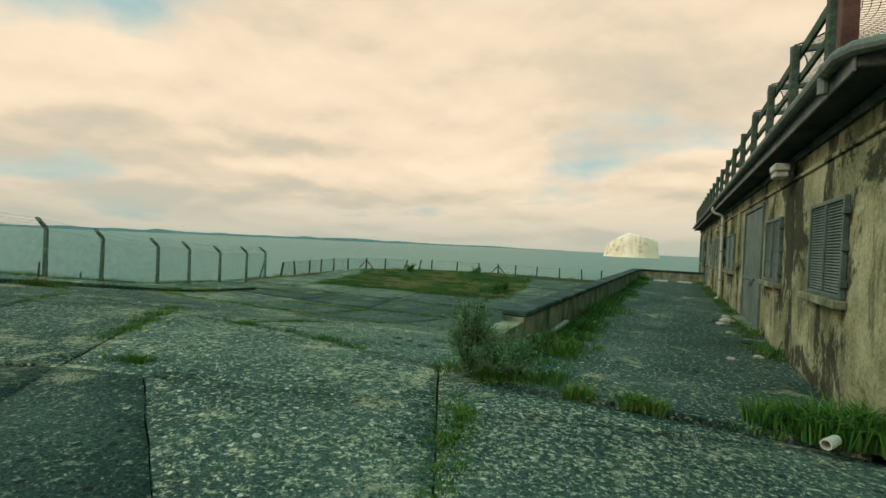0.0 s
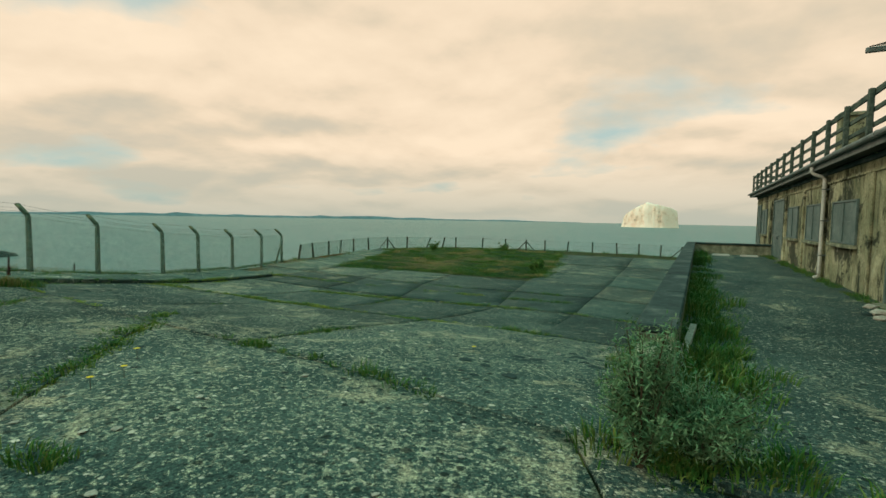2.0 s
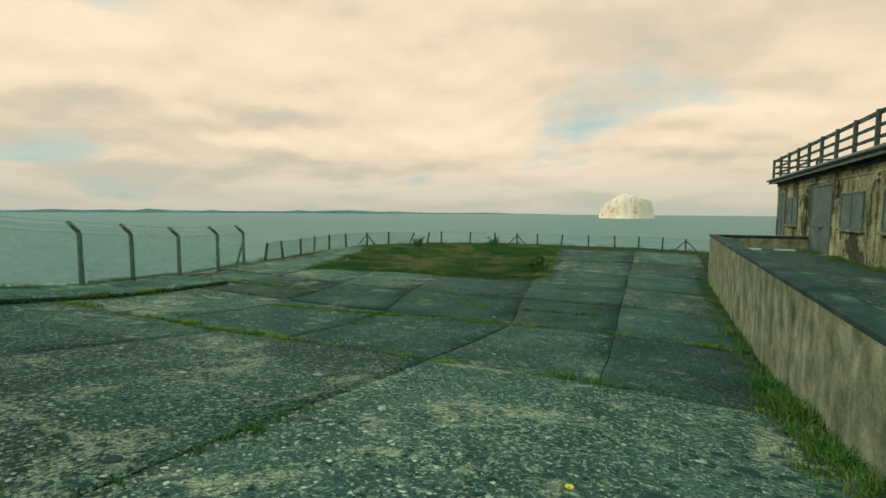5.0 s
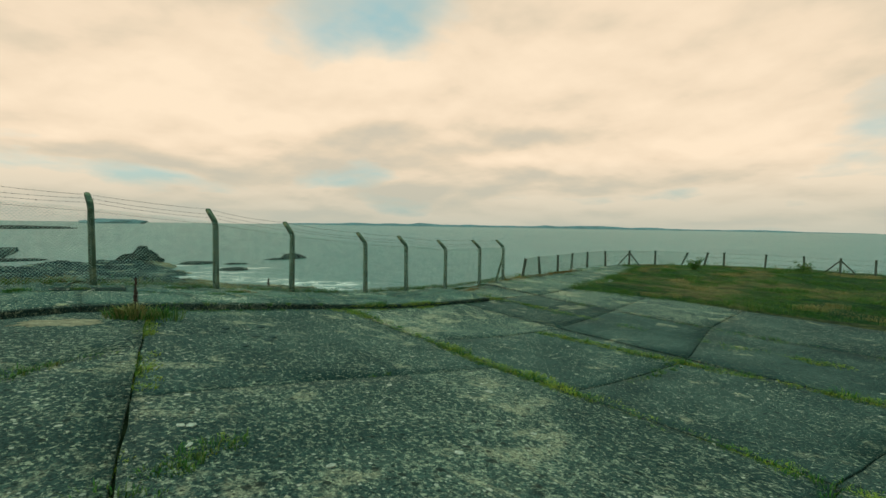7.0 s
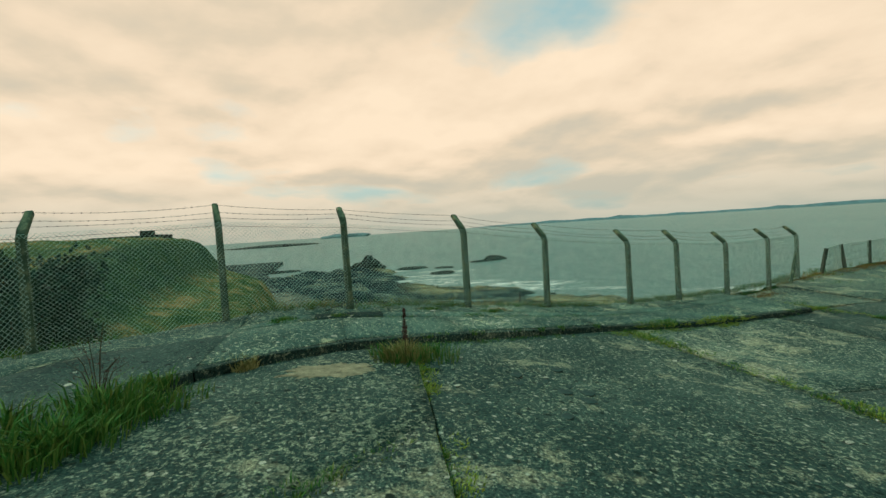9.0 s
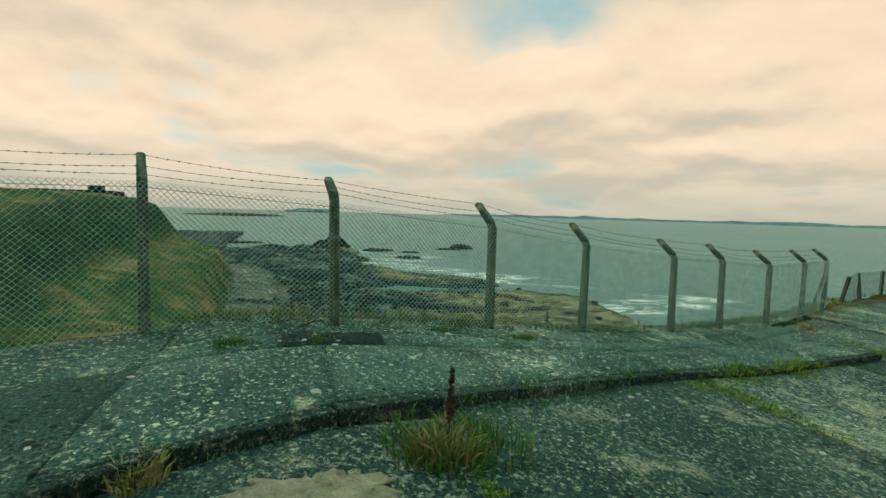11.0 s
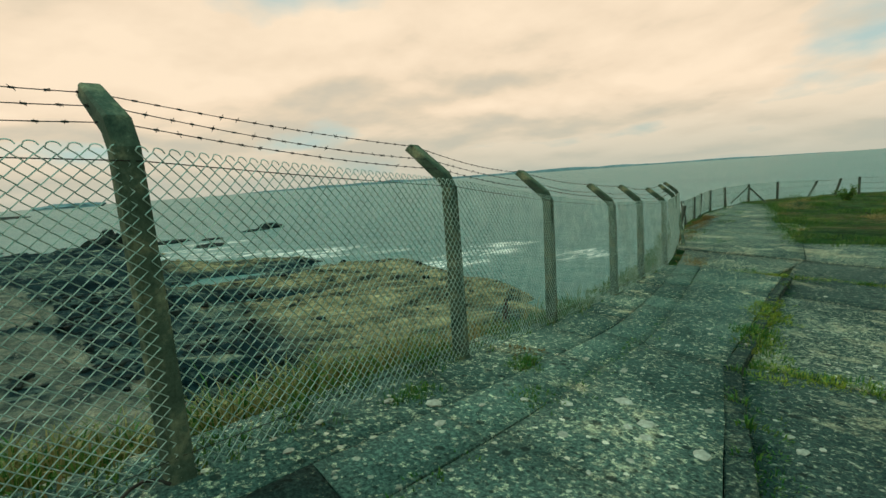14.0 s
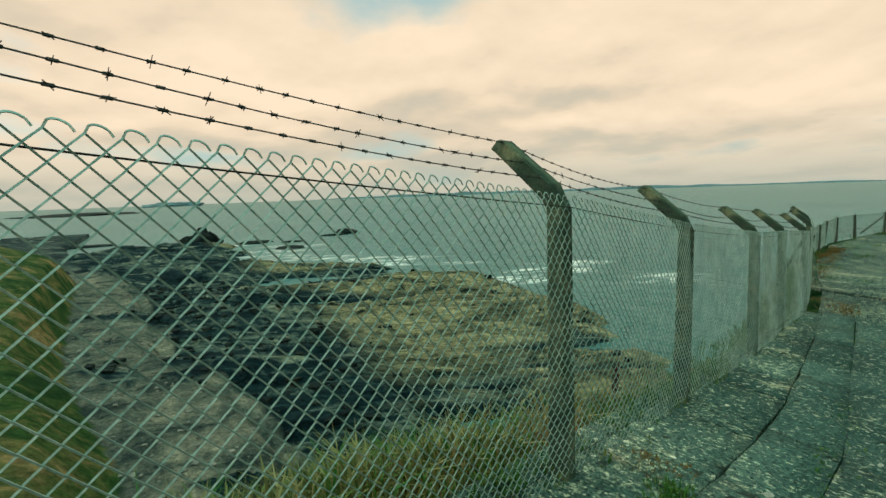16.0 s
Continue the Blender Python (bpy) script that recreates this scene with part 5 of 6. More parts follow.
def joints():
    rng = np.random.RandomState(21)
    s = along([(-17.3, 11.65), (-7.2, 11.6)], rng, 9, 0.10, 0.09, 34, 0.85)
    s += along([(-7.2, 11.6), (-2.7, 11.7)], rng, 6, 0.10, 0.07, 26, 0.55)
    s += along([(-4.4, 11.75), (-5.4, 11.6)], rng, 14, 0.17, 0.09, 34, 1.0)
    s += along([(-14, 15.2), (-7.4, 16.25), (-2.8, 16.2)], rng, 8, 0.12, 0.1, 34, 0.7)
    s += along([(-19, 20.5), (-12, 20.4), (-5, 20.6)], rng, 5, 0.1, 0.12, 28, 0.6)
    s += along([(-20, 18.2), (-13, 18.2), (-9, 18.6)], rng, 7, 0.12, 0.14, 34, 0.65)
    s += along([(-8.0, 18.4), (-5.6, 18.5)], rng, 10, 0.14, 0.1, 34, 0.9)
    s += along([(-10.3, 13.2), (-10.8, 16)], rng, 6, 0.08, 0.06, 26, 0.7)
    s += along([(-6.75, 6.3), (-7.0, 9.5), (-7.25, 11.6)], rng, 9, 0.08, 0.05, 28, 0.75)
    s += along([(-10.9, 6.3), (-11.6, 11.6)], rng, 4, 0.06, 0.05, 20, 0.4)
    s += along([(-8.4, 6.4), (-4.1, 5.9)], rng, 6, 0.08, 0.04, 22, 0.38)
    s += along([(-6.75, 6.15), (-6.3, 6.2)], rng, 26, 0.1, 0.07, 40, 1.0)
    s += along([(-4.9, 6.0), (-3.9, 5.88)], rng, 12, 0.14, 0.07, 30, 1.0)
    s += along([(-6.6, 4.0), (-8.6, 6.1), (-9.8, 7.2)], rng, 13, 0.10, 0.08, 36, 0.7)
    s += along([(-10.8, 4.9), (-12.5, 6.45)], rng, 12, 0.10, 0.06, 34, 0.9)
    s += along([(-9.6, 6.5), (-15.2, 7.15)], rng, 9, 0.08, 0.04, 26, 0.5)
    s += along([(-5.8, 2.85), (-1.9, 4.25)], rng, 5, 0.06, 0.05, 22, 0.35)
    s += along([(-1.9, 4.7), (-1.2, 2.6), (-0.8, 1.8)], rng, 24, 0.11, 0.07, 44, 1.0)
    s += along([(-5.35, 3.4), (-5.15, 3.6)], rng, 24, 0.16, 0.08, 40, 1.0)
    s += along(KERB, rng, 5, 0.09, 0.05, 24, 0.5)
    foot = [(x + 0.1, y - 0.02) for x, y in KERB[1:]]
    s += along(foot, rng, 12, 0.045, 0.06, 34, 0.6, 1.0, up=gz)
    for x, y, h in ((-18.25, 9.1, 0.08), (-17.72, 8.5, 0.06), (-18.2, 7.8, 0.09), (-17.3, 6.1, 0.07), (-17.05, 5.2, 0.08)):
        s += along([(x, y), (x - 0.08, y + 0.3)], rng, 50, h, 0.06, 36, 1.0)
    russet = along([(-20.2, 17.9), (-21.6, 19.8), (-22.4, 21.6), (-23.4, 24.0), (-24.4, 27.5), (-25.4, 31.5)], rng, 14, 0.09, 0.14, 36, 0.6, up=gz)
    russet += along([(-18.6, 9.45), (-18.5, 9.65)], rng, 60, 0.06, 0.07, 40, 1.0)
    tuft = along([(-14.8, 5.08), (-14.76, 5.2)], rng, 80, 0.26, 0.06, 70, 1.0, 0.6, up=gz)
    tuft += along([(-14.85, 6.85), (-14.95, 7.05)], rng, 60, 0.34, 0.08, 50, 1.0, 0.5, up=gz)
    grass("dry_tufts", tuft, DRY, "straw-coloured tufts of grass against the kerb", 15)
    grass("russet_weeds", russet, RUSSET, "low russet and straw-coloured weeds by the fence", 14)
    s += along([(-17.2, 11.5), (-17.7, 13.0)], rng, 12, 0.14, 0.12, 40, 1.0)
    s += along([(-12.6, 3.9), (-14.0, 4.6)], rng, 30, 0.24, 0.15, 60, 1.0)
    s += along([(-9.0, 2.2), (-12.4, 3.8)], rng, 8, 0.14, 0.1, 34, 0.5)
    s += along([(-14.8, 6.75), (-15.2, 7.3)], rng, 26, 0.3, 0.14, 46, 1.0)
    s += along([(-16.48, 4.54), (-17.02, 5.97), (-17.5, 8.37), (-18.2, 11.3), (-20.3, 17.4)], rng, 8, 0.05, 0.06, 26, 0.7)
    s += along([(-18.3, 4.6), (-18.2, 6.5), (-18.9, 8.9), (-19.5, 11), (-20.9, 16), (-22.6, 20.5), (-23.6, 22.8)], rng, 12, 0.14, 0.1, 30, 0.8)
    s += along([(-2.5, 7.4), (-2.5, 16), (-2.5, 30)], rng, 9, 0.2, 0.14, 36, 0.8, up=gz)
    s += along([(-2.6, 9.0), (-2.6, 13.5)], rng, 14, 0.22, 0.14, 44, 0.9, up=gz)
    flr = lambda x, y: FLOOR_Z
    s += along([(-1.85, 6.4), (-1.85, 14.0), (-1.9, 29.5)], rng, 13, 0.26, 0.17, 50, 1.0, up=flr)
    s += along([(-1.5, 6.3), (-1.6, 12.0)], rng, 12, 0.18, 0.14, 46, 0.8, up=flr)
    s += along([(-2.3, 5.55), (-1.3, 5.9)], rng, 26, 0.2, 0.12, 60, 1.0, up=flr)
    s += along([(-0.95, 5.5), (0.9, 5.4)], rng, 7, 0.10, 0.06, 34, 0.6, up=flr)
    s += along([(-0.98, 5.5), (-0.85, 5.5)], rng, 60, 0.15, 0.05, 40, 1.0, up=flr)
    s += along([(-0.45, 5.5), (-0.2, 5.5)], rng, 40, 0.2, 0.06, 46, 1.0, up=flr)
    s += along([(0.75, 5.7), (1.3, 5.72), (1.9, 5.5)], rng, 44, 0.33, 0.12, 70, 1.0, up=flr)
    s += along([(1.25, 6.0), (1.3, 9.5)], rng, 10, 0.18, 0.08, 40, 0.42, up=flr)
    s += along([(1.3, 9.5), (1.2, 20), (1.05, 30)], rng, 8, 0.16, 0.09, 36, 0.65, up=flr)
    moss = []
    for line in ([(-17.3, 11.65), (-2.7, 11.65)], [(-14, 15.2), (-7.4, 16.25), (-2.8, 16.2)], [(-6.6, 4.0), (-9.8, 7.2)], [(-9.6, 6.5), (-15.2, 7.15)], [(-10.8, 4.9), (-12.5, 6.45)], [(-20, 18.2), (-9, 18.6)], [(-17.0, 11.0), (-18.3, 15.8)]):
        low = line[0][1] < 10
        moss += along(line, rng, 18, 0.05 if low else 0.065, 0.07 if low else 0.1, 60, 0.6 if low else 0.85, 1.0)
    grass("joint_moss", moss, MOSS, "bright yellow-green moss and fine grass in the slab joints", 12)
    s = [p for p in s if not (p[1] > 7 and p[1] < 31 and ((p[2] > -0.2 and -3 < p[0] < -2.0) or (p[2] < -0.2 and p[0] > -2.43)))]
    grass("joint_grass", s, GRASS, "short green grass growing in the slab joints and along the walls", 3)


joints()


def inside(x, y, poly):
    return float(polygon_distance(np.array([x]), np.array([y]), poly)[0]) < 0


PATCH = [(-20.0, 23.7), (-15.2, 25.6), (-9.2, 27.4), (-10.6, 36), (-12.4, 44.2), (-19, 44.0), (-23.2, 40.0), (-24.4, 36.0)]


def patch():
    rng = np.random.RandomState(31)
    xs, ys = np.arange(-26, -7, 0.5), np.arange(22, 46, 0.5)

    def up(x, y):
        d = -polygon_distance(x, y, PATCH) + 0.7 * fractal(x, y, 0.9, 3, 8)
        over = np.maximum(polygon_distance(x, y, EDGE) + 0.7, 0)
        return apron_z(x, y) - 0.12 - 9 * over + 0.2 * step01(d / 1.2 + 0.4) + 0.05 * fractal(x, y, 1.1, 3, 4) * step01(d), np.ones_like(x), 0 * x, 0 * x, 0 * x + 0.6, 0 * x

    turf = sheet("turf_patch", xs, ys, up, COAST, ("turf", "sand", "soil", "bracken", "ochre"))
    tagged(turf, "overgrown patch of rough turf on the concrete", "grass", kind="stuff")
    spots, dry = [], []
    for _ in range(6500):
        x, y = rng.uniform(-25, -8.5), rng.uniform(23, 45)
        if inside(x, y, PATCH):
            h = 0.1 + 0.32 * max(0, noise.noise(Vector((x * 0.7, y * 0.7, 7))))
            (dry if noise.noise(Vector((x * 0.45, y * 0.45, 1))) > 0.2 else spots).append((x, y, gz(x, y) + 0.04, 16, h, 0.22, 0.6))
    spots += along(PATCH + PATCH[:1], rng, 8, 0.16, 0.2, 26, 0.9, up=gz)
    grass("patch_grass", spots, GRASS, "rough green grass on the overgrown patch", 4)
    grass("patch_dry_grass", dry, DRY, "dry straw-coloured grass on the overgrown patch", 5)
    rim = []
    for _ in range(1500):
        x, y = rng.uniform(-29, 4), rng.uniform(22, 49)
        d = float(polygon_distance(np.array([x]), np.array([y]), EDGE)[0])
        if -1.8 < d < 0.4 and y > 22:
            rim.append((x, y, gz(x, y) - 0.06, 16, 0.24, 0.25, 0.6))
    grass("cliff_edge_grass", rim, GRASS, "rough grass along the cliff edge", 6)


patch()


def bank():
    """Longer dry grass on the slope below the fence."""
    rng = np.random.RandomState(41)
    green, straw = [], []
    n = 15000
    x, y = rng.uniform(-40, -15.5, n), rng.uniform(-14, 26, n)
    d = polygon_distance(x, y, EDGE)
    z = coast(x, y)
    for i in np.nonzero((d > np.where(y < 2.0, -1.7, -0.12)) & (d < 6.5) & (z[1] > 0.5) & ((d < 2.5) | (rng.uniform(0, 1, n) < 0.6)))[0]:
        t = noise.noise(Vector((x[i] * 0.25, y[i] * 0.25, 3)))
        h = 0.16 + 0.16 * rng.uniform() + (0.12 if d[i] > 0.4 else 0)
        (straw if t > -0.1 else green).append((x[i], y[i], float(z[0][i]) - 0.05, 14, h, 0.28, 0.8))
    px, py = rng.uniform(-21.5, -18.5, 1100), rng.uniform(4.8, 10.5, 1100)
    away, pz = polygon_distance(px, py, EDGE), coast(px, py)[0]
    for i in np.nonzero((away > 0.05) & (away < 1.9))[0]:
        (straw if rng.uniform() < 0.7 else green).append((px[i], py[i], float(pz[i]) - 0.04, 18, rng.uniform(0.25, 0.5), 0.22, 0.8))
    grass("bank_dry_grass", straw, DRY, "long straw-coloured grass on the bank below the fence", 7)
    grass("bank_grass", green, GRASS, "long green grass on the bank below the fence", 8)


bank()


def shrub(at, height, radius, stems, leaves, seed, label, leaf_mat=LEAF, size=0.03):
    """A loose bush: thin stems fanning out, set with many small leaves."""
    rng = np.random.RandomState(seed)
    sh = thing("shrub", at, label, "shrub")
    bm, tips = bmesh.new(), []
    for _ in range(stems):
        an, out = rng.uniform(0, 2 * np.pi), radius * math.sqrt(rng.uniform(0.02, 1))
        top = Vector((at[0] + out * math.cos(an), at[1] + out * math.sin(an), at[2] + height * rng.uniform(0.3, 1.0)))
        mid = Vector(at).lerp(top, 0.5) + Vector((0, 0, 0.12 * height))
        tube(bm, [Vector(at) - Vector((0, 0, 0.06)), mid, top], (0.009 + 0.006 * height) if stems > 12 else 0.005, 4, False, 0.002)
        tips.append((Vector(at), mid, top))
    part("branchwork", bm, STEM, sh)
    v, f = [], []
    for k in range(leaves):
        a0, m0, t0 = tips[rng.randint(len(tips))]
        s = rng.uniform(0.12, 1.0)
        p = a0.lerp(m0, s * 2) if s < 0.5 else m0.lerp(t0, s * 2 - 1)
        p = np.array(p) + rng.normal(size=3) * (0.02 + 0.07 * radius)
        d = rng.normal(size=3)
        d /= np.linalg.norm(d)
        u = np.cross(d, rng.normal(size=3))
        u /= np.linalg.norm(u)
        ln, w = size * rng.uniform(0.7, 1.5), size * (0.22 if size < 0.04 else 0.5)
        i = len(v)
        v += [p - d * ln, p + u * w, p + d * ln, p - u * w]
        f.append((i, i + 1, i + 2, i + 3))
    ob = new("foliage", pydata("foliage", np.array(v) - np.array(at), f, leaf_mat))
    ob.parent = sh
    return sh


shrub((-2.16, 5.45, -0.03), 0.95, 0.27, 36, 8000, 1, "feathery grey-green bush growing at the broken wall end", size=0.022)
shrub((-1.8, 5.75, -0.04), 0.52, 0.42, 50, 9000, 2, "low grey-green bush at the foot of the wall", size=0.022)
shrub((-19.0, 0.75, float(coast(np.array([-19.0]), np.array([0.75]))[0][0]) - 0.05), 2.75, 1.35, 80, 24000, 3, "dark dense bush behind the fence", BUSH, 0.075)
shrub((-20.6, -1.2, float(coast(np.array([-20.6]), np.array([-1.2]))[0][0]) - 0.05), 3.1, 1.8, 80, 26000, 4, "dark dense bush behind the fence", BUSH, 0.085)
shrub((-13.9, 4.1, 0.12), 0.75, 0.3, 11, 260, 5, "dry branching weed stalks beside the kerb", SEED, 0.015)
for k, (x, y, h) in enumerate([(-21.6, 38.0, 0.9), (-17.2, 43.0, 0.8), (-10.3, 29.5, 1.0), (-10.6, 31.5, 0.7)]):
    shrub((x, y, gz(x, y) - 0.02), h, 0.55, 14, 900, 60 + k, "small dark bush in the rough grass", GRASS, 0.05)


def dock(at, h, seed):
    """A weed with one dark seeding spike."""
    rng = np.random.RandomState(seed)
    dk = thing("dock_plant", at, "dried dock with a dark red-brown seed spike", "plant")
    top = Vector(at) + Vector((0.02, 0.01, h))
    part("stem", tube(bmesh.new(), [Vector(at) - Vector((0, 0, 0.03)), Vector(at).lerp(top, 0.5) + Vector((0.012, 0, 0)), top], 0.006, 5, True, 0.003), STEM, dk)
    v, f = [], []
    for k in range(420):
        s = rng.uniform(0.35, 1.0)
        p = np.array(Vector(at).lerp(top, s)) + rng.normal(size=3) * (0.016 * (1.25 - s) + 0.003)
        d, u = rng.normal(size=3) * 0.007, rng.normal(size=3) * 0.006
        i = len(v)
        v += [p - d, p + u, p + d, p - u]
        f.append((i, i + 1, i + 2, i + 3))
    ob = new("seed_head", pydata("seed_head", np.array(v) - np.array(at), f, SEED))
    ob.parent = dk


dock((-14.88, 6.98, -0.08), 0.58, 3)
dock((-19.6, 10.4, -0.5), 0.35, 4)


def flower(x, y):
    z = gz(x, y)
    fl = thing("flower", (x, y, z), "small yellow flower in a joint of the concrete", "flower")
    part("stem", tube(bmesh.new(), [(x, y, z - 0.02), (x, y, z + 0.09)], 0.003, 4), STEM, fl)
    bm = bmesh.new()
    for k in range(12):
        an = k * math.pi / 6
        c, s = math.cos(an), math.sin(an)
        vs = [bm.verts.new((x + r * c - w * s, y + r * s + w * c, z + 0.09 + h)) for r, w, h in ((0.004, 0, 0), (0.02, 0.007, 0.008), (0.032, 0, 0.006), (0.02, -0.007, 0.008))]
        bm.faces.new(vs)
    part("bloom", bm, PETAL, fl)


for fx, fy in ((-4.44, 7.95), (-6.35, 4.62), (-6.25, 4.3), (-6.9, 5.05)):
    flower(fx, fy)


# ---- loose small things ----
def stones():
    """Pale flat stones and shells lying on the concrete."""
    rng = np.random.RandomState(51)
    spots = [(-2.47, 4.36), (-2.73, 2.87), (-7.8, 9.7), (-6.36, 8.9), (-10.45, 10.4), (-15.75, 6.15), (-16.78, 7.2), (-17.5, 8.8), (-17.0, 8.95), (-16.9, 8.75), (-18.0, 8.0), (-16.6, 8.82), (-17.7, 9.88), (-17.3, 9.2)]
    for _ in range(230):
        spots.append((rng.uniform(-18, -2.9), rng.uniform(1.5, 17)))
    for _ in range(60):
        spots.append((rng.uniform(-18.3, -15.6), rng.uniform(5.5, 14)))
    holder = thing("pale_stones", (-9, 9, -0.5), "pale flat stones and lichened flakes strewn on the concrete", "stones", kind="stuff")
    metas = []
    for k in range(6):
        bm = bmesh.new()
        bmesh.ops.create_icosphere(bm, subdivisions=1, radius=0.05)
        for v in bm.verts:
            v.co *= 1 + 0.35 * noise.noise(v.co * 25 + Vector((k * 3.0, 0, 0)))
            v.co.z *= 0.22
        metas.append(mesh_from("flake", bm, LICHEN))
    for n, (x, y) in enumerate(spots[:290]):
        s = rng.uniform(0.9, 1.5) if n < 14 else rng.uniform(0.3, 0.85)
        piece("flake", metas[n % 6], holder, (x, y, top_z(x, y) + 0.003), rng.uniform(0, 6), scale=(s, s * rng.uniform(0.6, 1), s))


stones()


def lump(name, at, size, mat, label, category, seed, group=""):
    bm = bmesh.new()
    bmesh.ops.create_icosphere(bm, subdivisions=2, radius=1)
    for v in bm.verts:
        v.co = Vector((v.co.x * size[0], v.co.y * size[1], v.co.z * size[2])) * (1 + 0.3 * noise.noise(v.co * 1.7 + Vector((seed, 0, 0))))
    bmesh.ops.translate(bm, vec=(at[0], at[1], at[2] + size[2] * 0.55), verts=bm.verts)
    return solo(name, bm, mat, label, category, group)


for k, (x, y, s) in enumerate([(1.09, 10.3, 0.1), (0.85, 12.6, 0.12), (1.0, 13.2, 0.16), (0.75, 13.0, 0.09), (1.05, 14.0, 0.12), (0.7, 8.6, 0.06), (0.2, 7.4, 0.04), (1.1, 9.0, 0.07), (0.9, 11.4, 0.06)]):
    lump("rubble_stone", (x, y, FLOOR_Z), (s, s * 0.8, s * 0.45), LICHEN if k % 3 else COPING, "broken lump of masonry lying by the building", "stone", k, "rubble by the building")
rnd = random.Random(8)
for k in range(26):
    x, y = rnd.uniform(-3.6, -2.8), rnd.uniform(8.6, 12.5)
    s = rnd.uniform(0.015, 0.045)
    lump("moss_cushion", (x, y, gz(x, y) - 0.005), (s * 1.5, s, s * 0.35), COPING, "flat black cushion of dried moss", "moss", k, "moss by the wall")
for k in range(46):
    cx, cy, r = rnd.choice(((-3.0, 9.3, 0.3), (-2.8, 8.65, 0.25), (-3.85, 8.2, 0.22), (-3.7, 9.1, 0.3), (-2.75, 10.4, 0.3), (-14.0, 7.9, 0.5), (-13.5, 8.6, 0.5)))
    x, y = cx + rnd.gauss(0, r * 0.6), cy + rnd.gauss(0, r)
    s = rnd.uniform(0.025, 0.07)
    if x < -2.5:
        lump("moss_cushion", (x, y, gz(x, y) - 0.006), (s * 1.4, s, s * 0.22), COPING, "flat black cushion of dried moss", "moss", 80 + k, "moss by the wall")
for k, (x, y) in enumerate([(-4.1, 7.55), (-4.0, 7.3), (-4.3, 7.4), (-7.4, 7.0), (-7.1, 6.9), (-3.6, 7.0), (-3.9, 6.75)]):
    s = 0.03 + 0.015 * (k % 3)
    lump("moss_cushion", (x, y, gz(x, y) - 0.005), (s * 1.5, s, s * 0.3), COPING, "flat black cushion of dried moss", "moss", 40 + k, "moss by the wall")


def grit_drift():
    """Sandy grit washed into the corner of the kerb: a thin ragged heap."""
    bm, rings = bmesh.new(), []
    for r, h in ((1.0, -0.012), (0.8, 0.006), (0.45, 0.012)):
        ring = []
        for k in range(90):
            an = k * math.pi / 45
            f = r * (1 + 0.45 * noise.noise(Vector((math.cos(an) * 2.2, math.sin(an) * 2.2, 2.0))) + 0.35 * noise.noise(Vector((math.cos(an) * 8, math.sin(an) * 8, 1.0))))
            x, y = -14.45 + 0.3 * f * math.cos(an) - 0.05 * f * math.sin(an), 6.1 + 0.55 * f * math.sin(an)
            ring.append(bm.verts.new((x, y, gz(x, y) + h + 0.012 * (r < 1))))
        rings.append(ring)
    for r0, r1 in zip(rings, rings[1:]):
        for k in range(90):
            bm.faces.new((r0[k], r0[(k + 1) % 90], r1[(k + 1) % 90], r1[k]))
    bm.faces.new(rings[-1])
    solo("grit_drift", bm, GRIT, "thin drift of tan sandy grit beside the kerb", "grit", kind="stuff")


grit_drift()


def wire_offcut():
    """A bent end of black cable at the foot of a post."""
    pts = [(-17.86 + 0.1 * math.sin(k * 0.7), 6.02 + 0.05 * k, 0.115 + 0.07 * math.sin(k * math.pi / 8)) for k in range(9)]
    solo("cable_end", tube(bmesh.new(), pts, 0.008, 6), OLD_WIRE, "bent end of black cable at the foot of a fence post", "cable")


wire_offcut()


def pipe_end():
    pe = thing("pipe_offcut", (1.11, 5.19, 0.0), "short pale plastic pipe offcut lying in the grass", "pipe")
    c, z = Vector((1.11, 5.19, 0.0)), 0.07
    d = Vector((0.5, 0.75, 0.05)).normalized()
    u = Vector((0, 0, 1)).cross(d).normalized()
    v = d.cross(u)
    bm, rings = bmesh.new(), []
    for s, r in ((-0.08, 0.034), (-0.08, 0.044), (-0.04, 0.045), (0.1, 0.041), (0.1, 0.033), (-0.08, 0.034)):
        rings.append([bm.verts.new(c + d * s + r * (math.cos(k * math.pi / 8) * u + math.sin(k * math.pi / 8) * v)) for k in range(16)])
    for r0, r1 in zip(rings, rings[1:]):
        for k in range(16):
            bm.faces.new((r0[k], r0[(k + 1) % 16], r1[(k + 1) % 16], r1[k]))
    bmesh.ops.remove_doubles(bm, verts=bm.verts, dist=0.0005)
    part("tube", bm, PLASTIC, pe)


pipe_end()


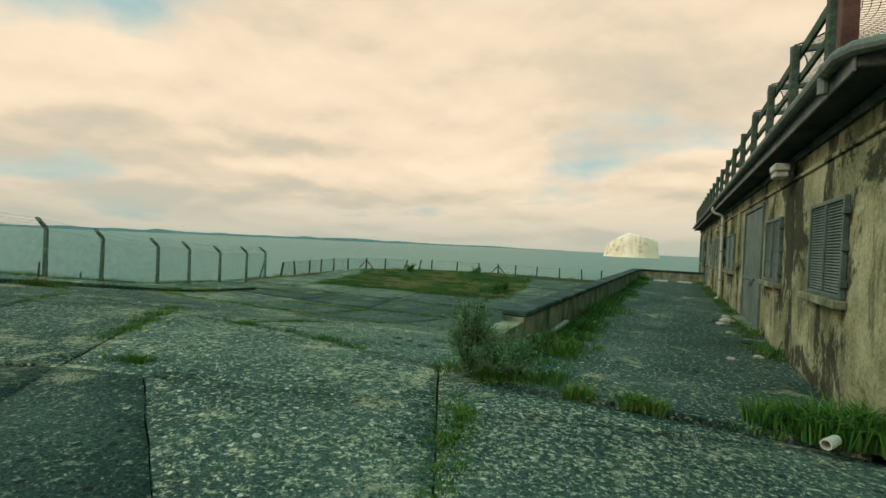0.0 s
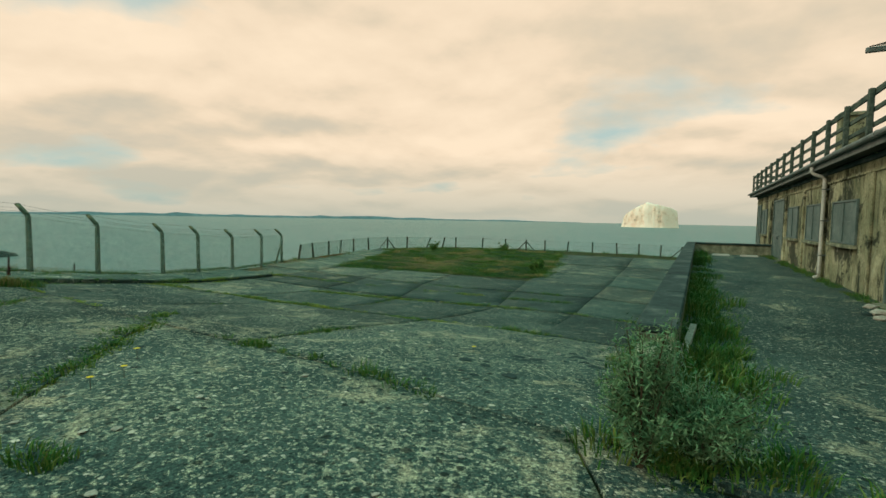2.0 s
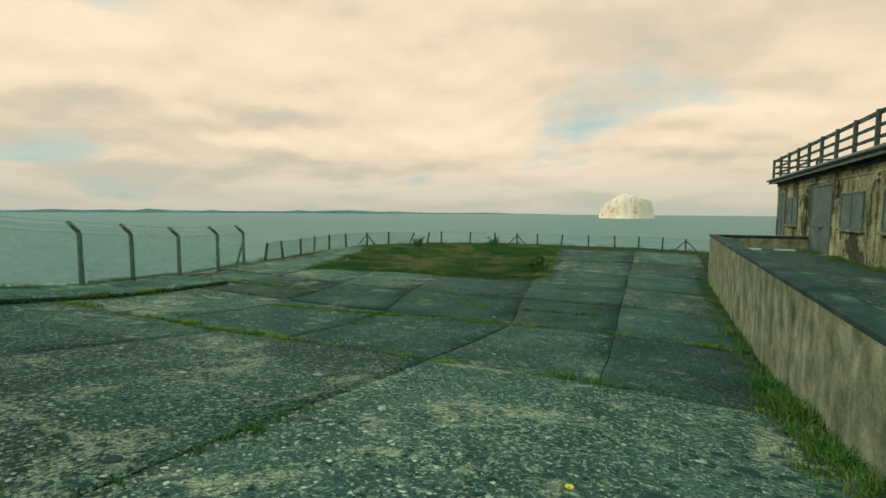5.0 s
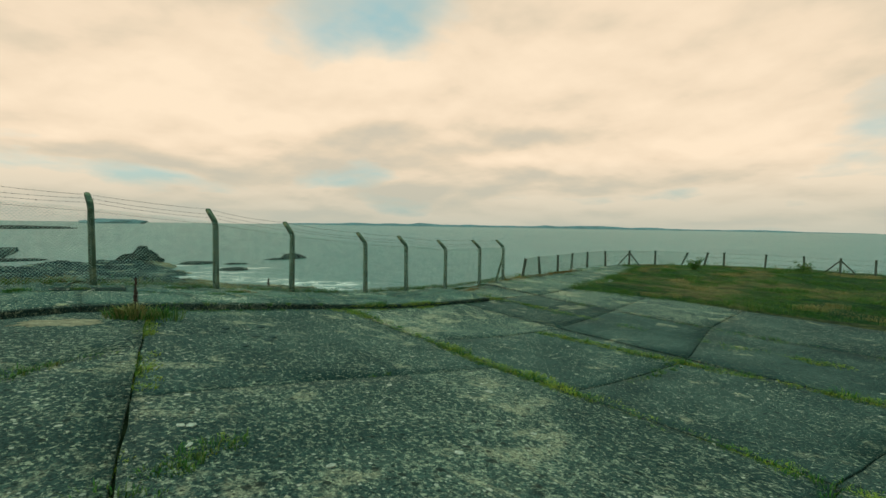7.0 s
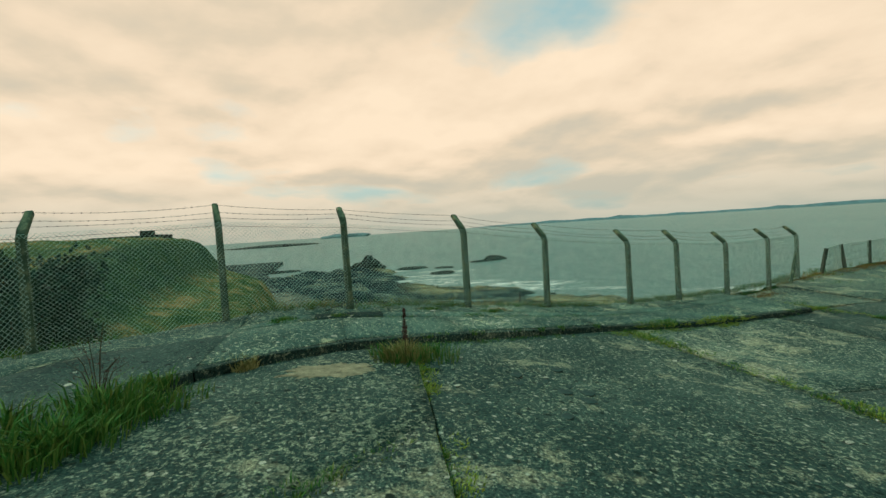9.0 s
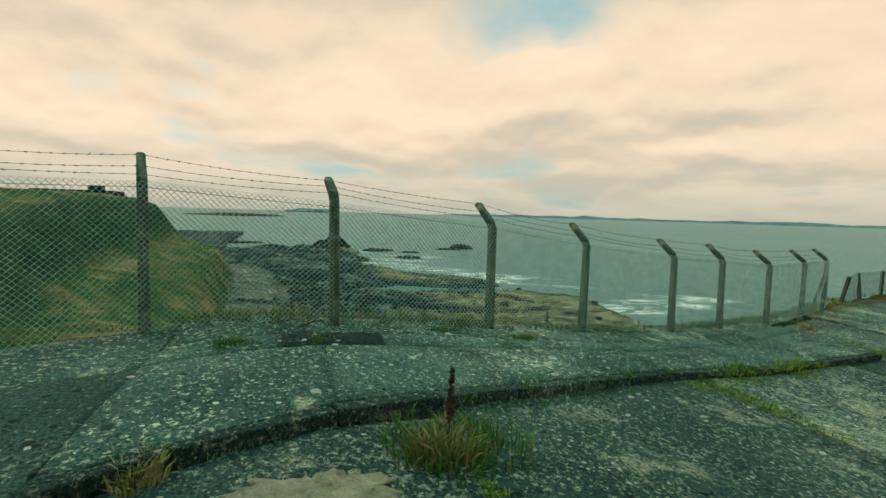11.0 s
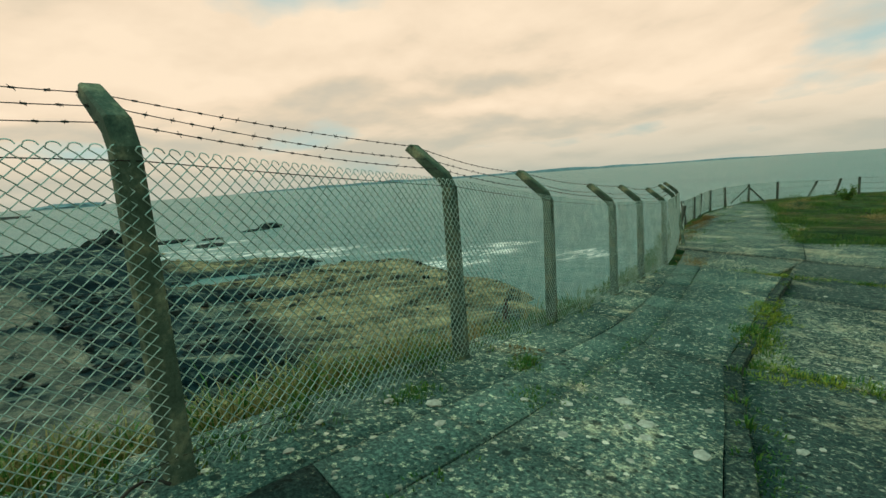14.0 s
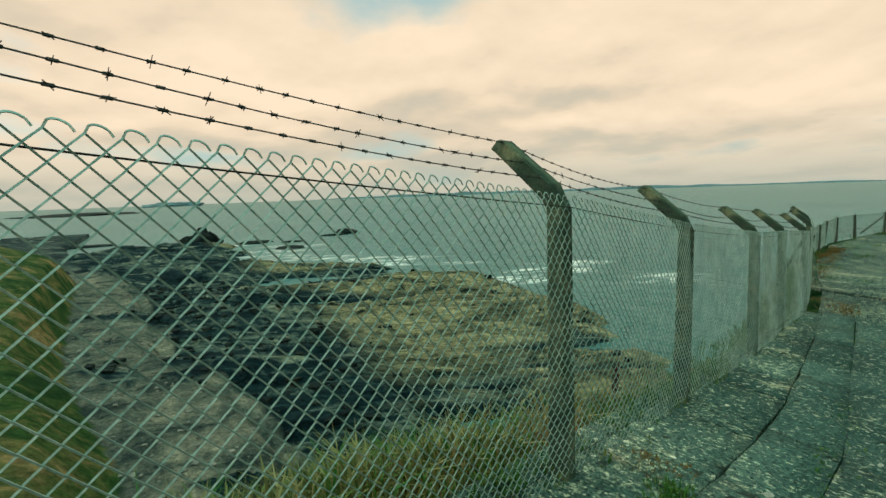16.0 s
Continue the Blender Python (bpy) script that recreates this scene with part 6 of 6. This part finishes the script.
def plank():
    bm = boxed(-0.04, 0.04, -0.85, 0.85, -0.03, 0.03, 0.006)
    bmesh.ops.transform(bm, matrix=Matrix.Translation((-1.96, 8.75, 0.02)) @ Matrix.Rotation(radians(-4), 4, "Z") @ Matrix.Rotation(radians(5), 4, "X"), verts=bm.verts)
    solo("plank", bm, LICHEN, "pale concrete lath leaning along the foot of the wall", "plank")
    for x in (-0.9, 0.25):
        solo("pale_block", boxed(x - 0.35, x + 0.35, 28.9, 29.2, FLOOR_Z - 0.01, FLOOR_Z + 0.07, 0.012), PLASTIC, "pale concrete block on the walkway by the end wall", "block", "blocks by the end wall")


plank()


def boulders():
    """Rubble of the foreshore: scattered blocks below the bank."""
    rng = np.random.RandomState(71)
    n = 6000
    x, y = rng.uniform(-150, -28, n), rng.uniform(-12, 70, n)
    z, turf, sand, soil, bracken, ochre = coast(x, y)
    near = rng.uniform(0, 1, n) < np.clip(1.1 - (y - 6) / 26, 0.06, 1)
    ok = (turf < 0.5) & (z > SEA_Z - 0.2) & near
    x, y, z, sand = x[ok], y[ok], z[ok], sand[ok]
    cube = np.array([(i, j, k) for i in (-1, 1) for j in (-1, 1) for k in (-1, 1)], float)
    quads = np.array([(0, 1, 3, 2), (4, 6, 7, 5), (0, 4, 5, 1), (2, 3, 7, 6), (1, 5, 7, 3), (0, 2, 6, 4)])
    for name, pick, mat, lo, hi, label in (("shingle", sand > 0.5, PEBBLE, 0.08, 0.32, "pale stones scattered over the beach"), ("shore_boulders", sand < 0.5, DARKROCK, 0.15, 0.8, "dark weed-covered boulders on the rock shelf")):
        m = int(pick.sum())
        s = lo * (hi / lo) ** rng.uniform(0, 1, m) ** 1.6
        jit = cube[None] * rng.uniform(0.5, 1.0, (m, 8, 3)) * np.stack([s, s * rng.uniform(0.6, 1.3, m), s * 0.5], -1)[:, None]
        an = rng.uniform(0, 6.28, m)
        c, sn = np.cos(an)[:, None], np.sin(an)[:, None]
        px = jit[..., 0] * c - jit[..., 1] * sn + x[pick][:, None]
        py = jit[..., 0] * sn + jit[..., 1] * c + y[pick][:, None]
        pz = jit[..., 2] + z[pick][:, None] + 0.1 * s[:, None]
        faces = (quads[None] + 8 * np.arange(m)[:, None, None]).reshape(-1, 4)
        tagged(new(name, pydata(name, np.stack([px, py, pz], -1).reshape(-1, 3), faces, mat)), label, "rocks", kind="stuff")


boulders()
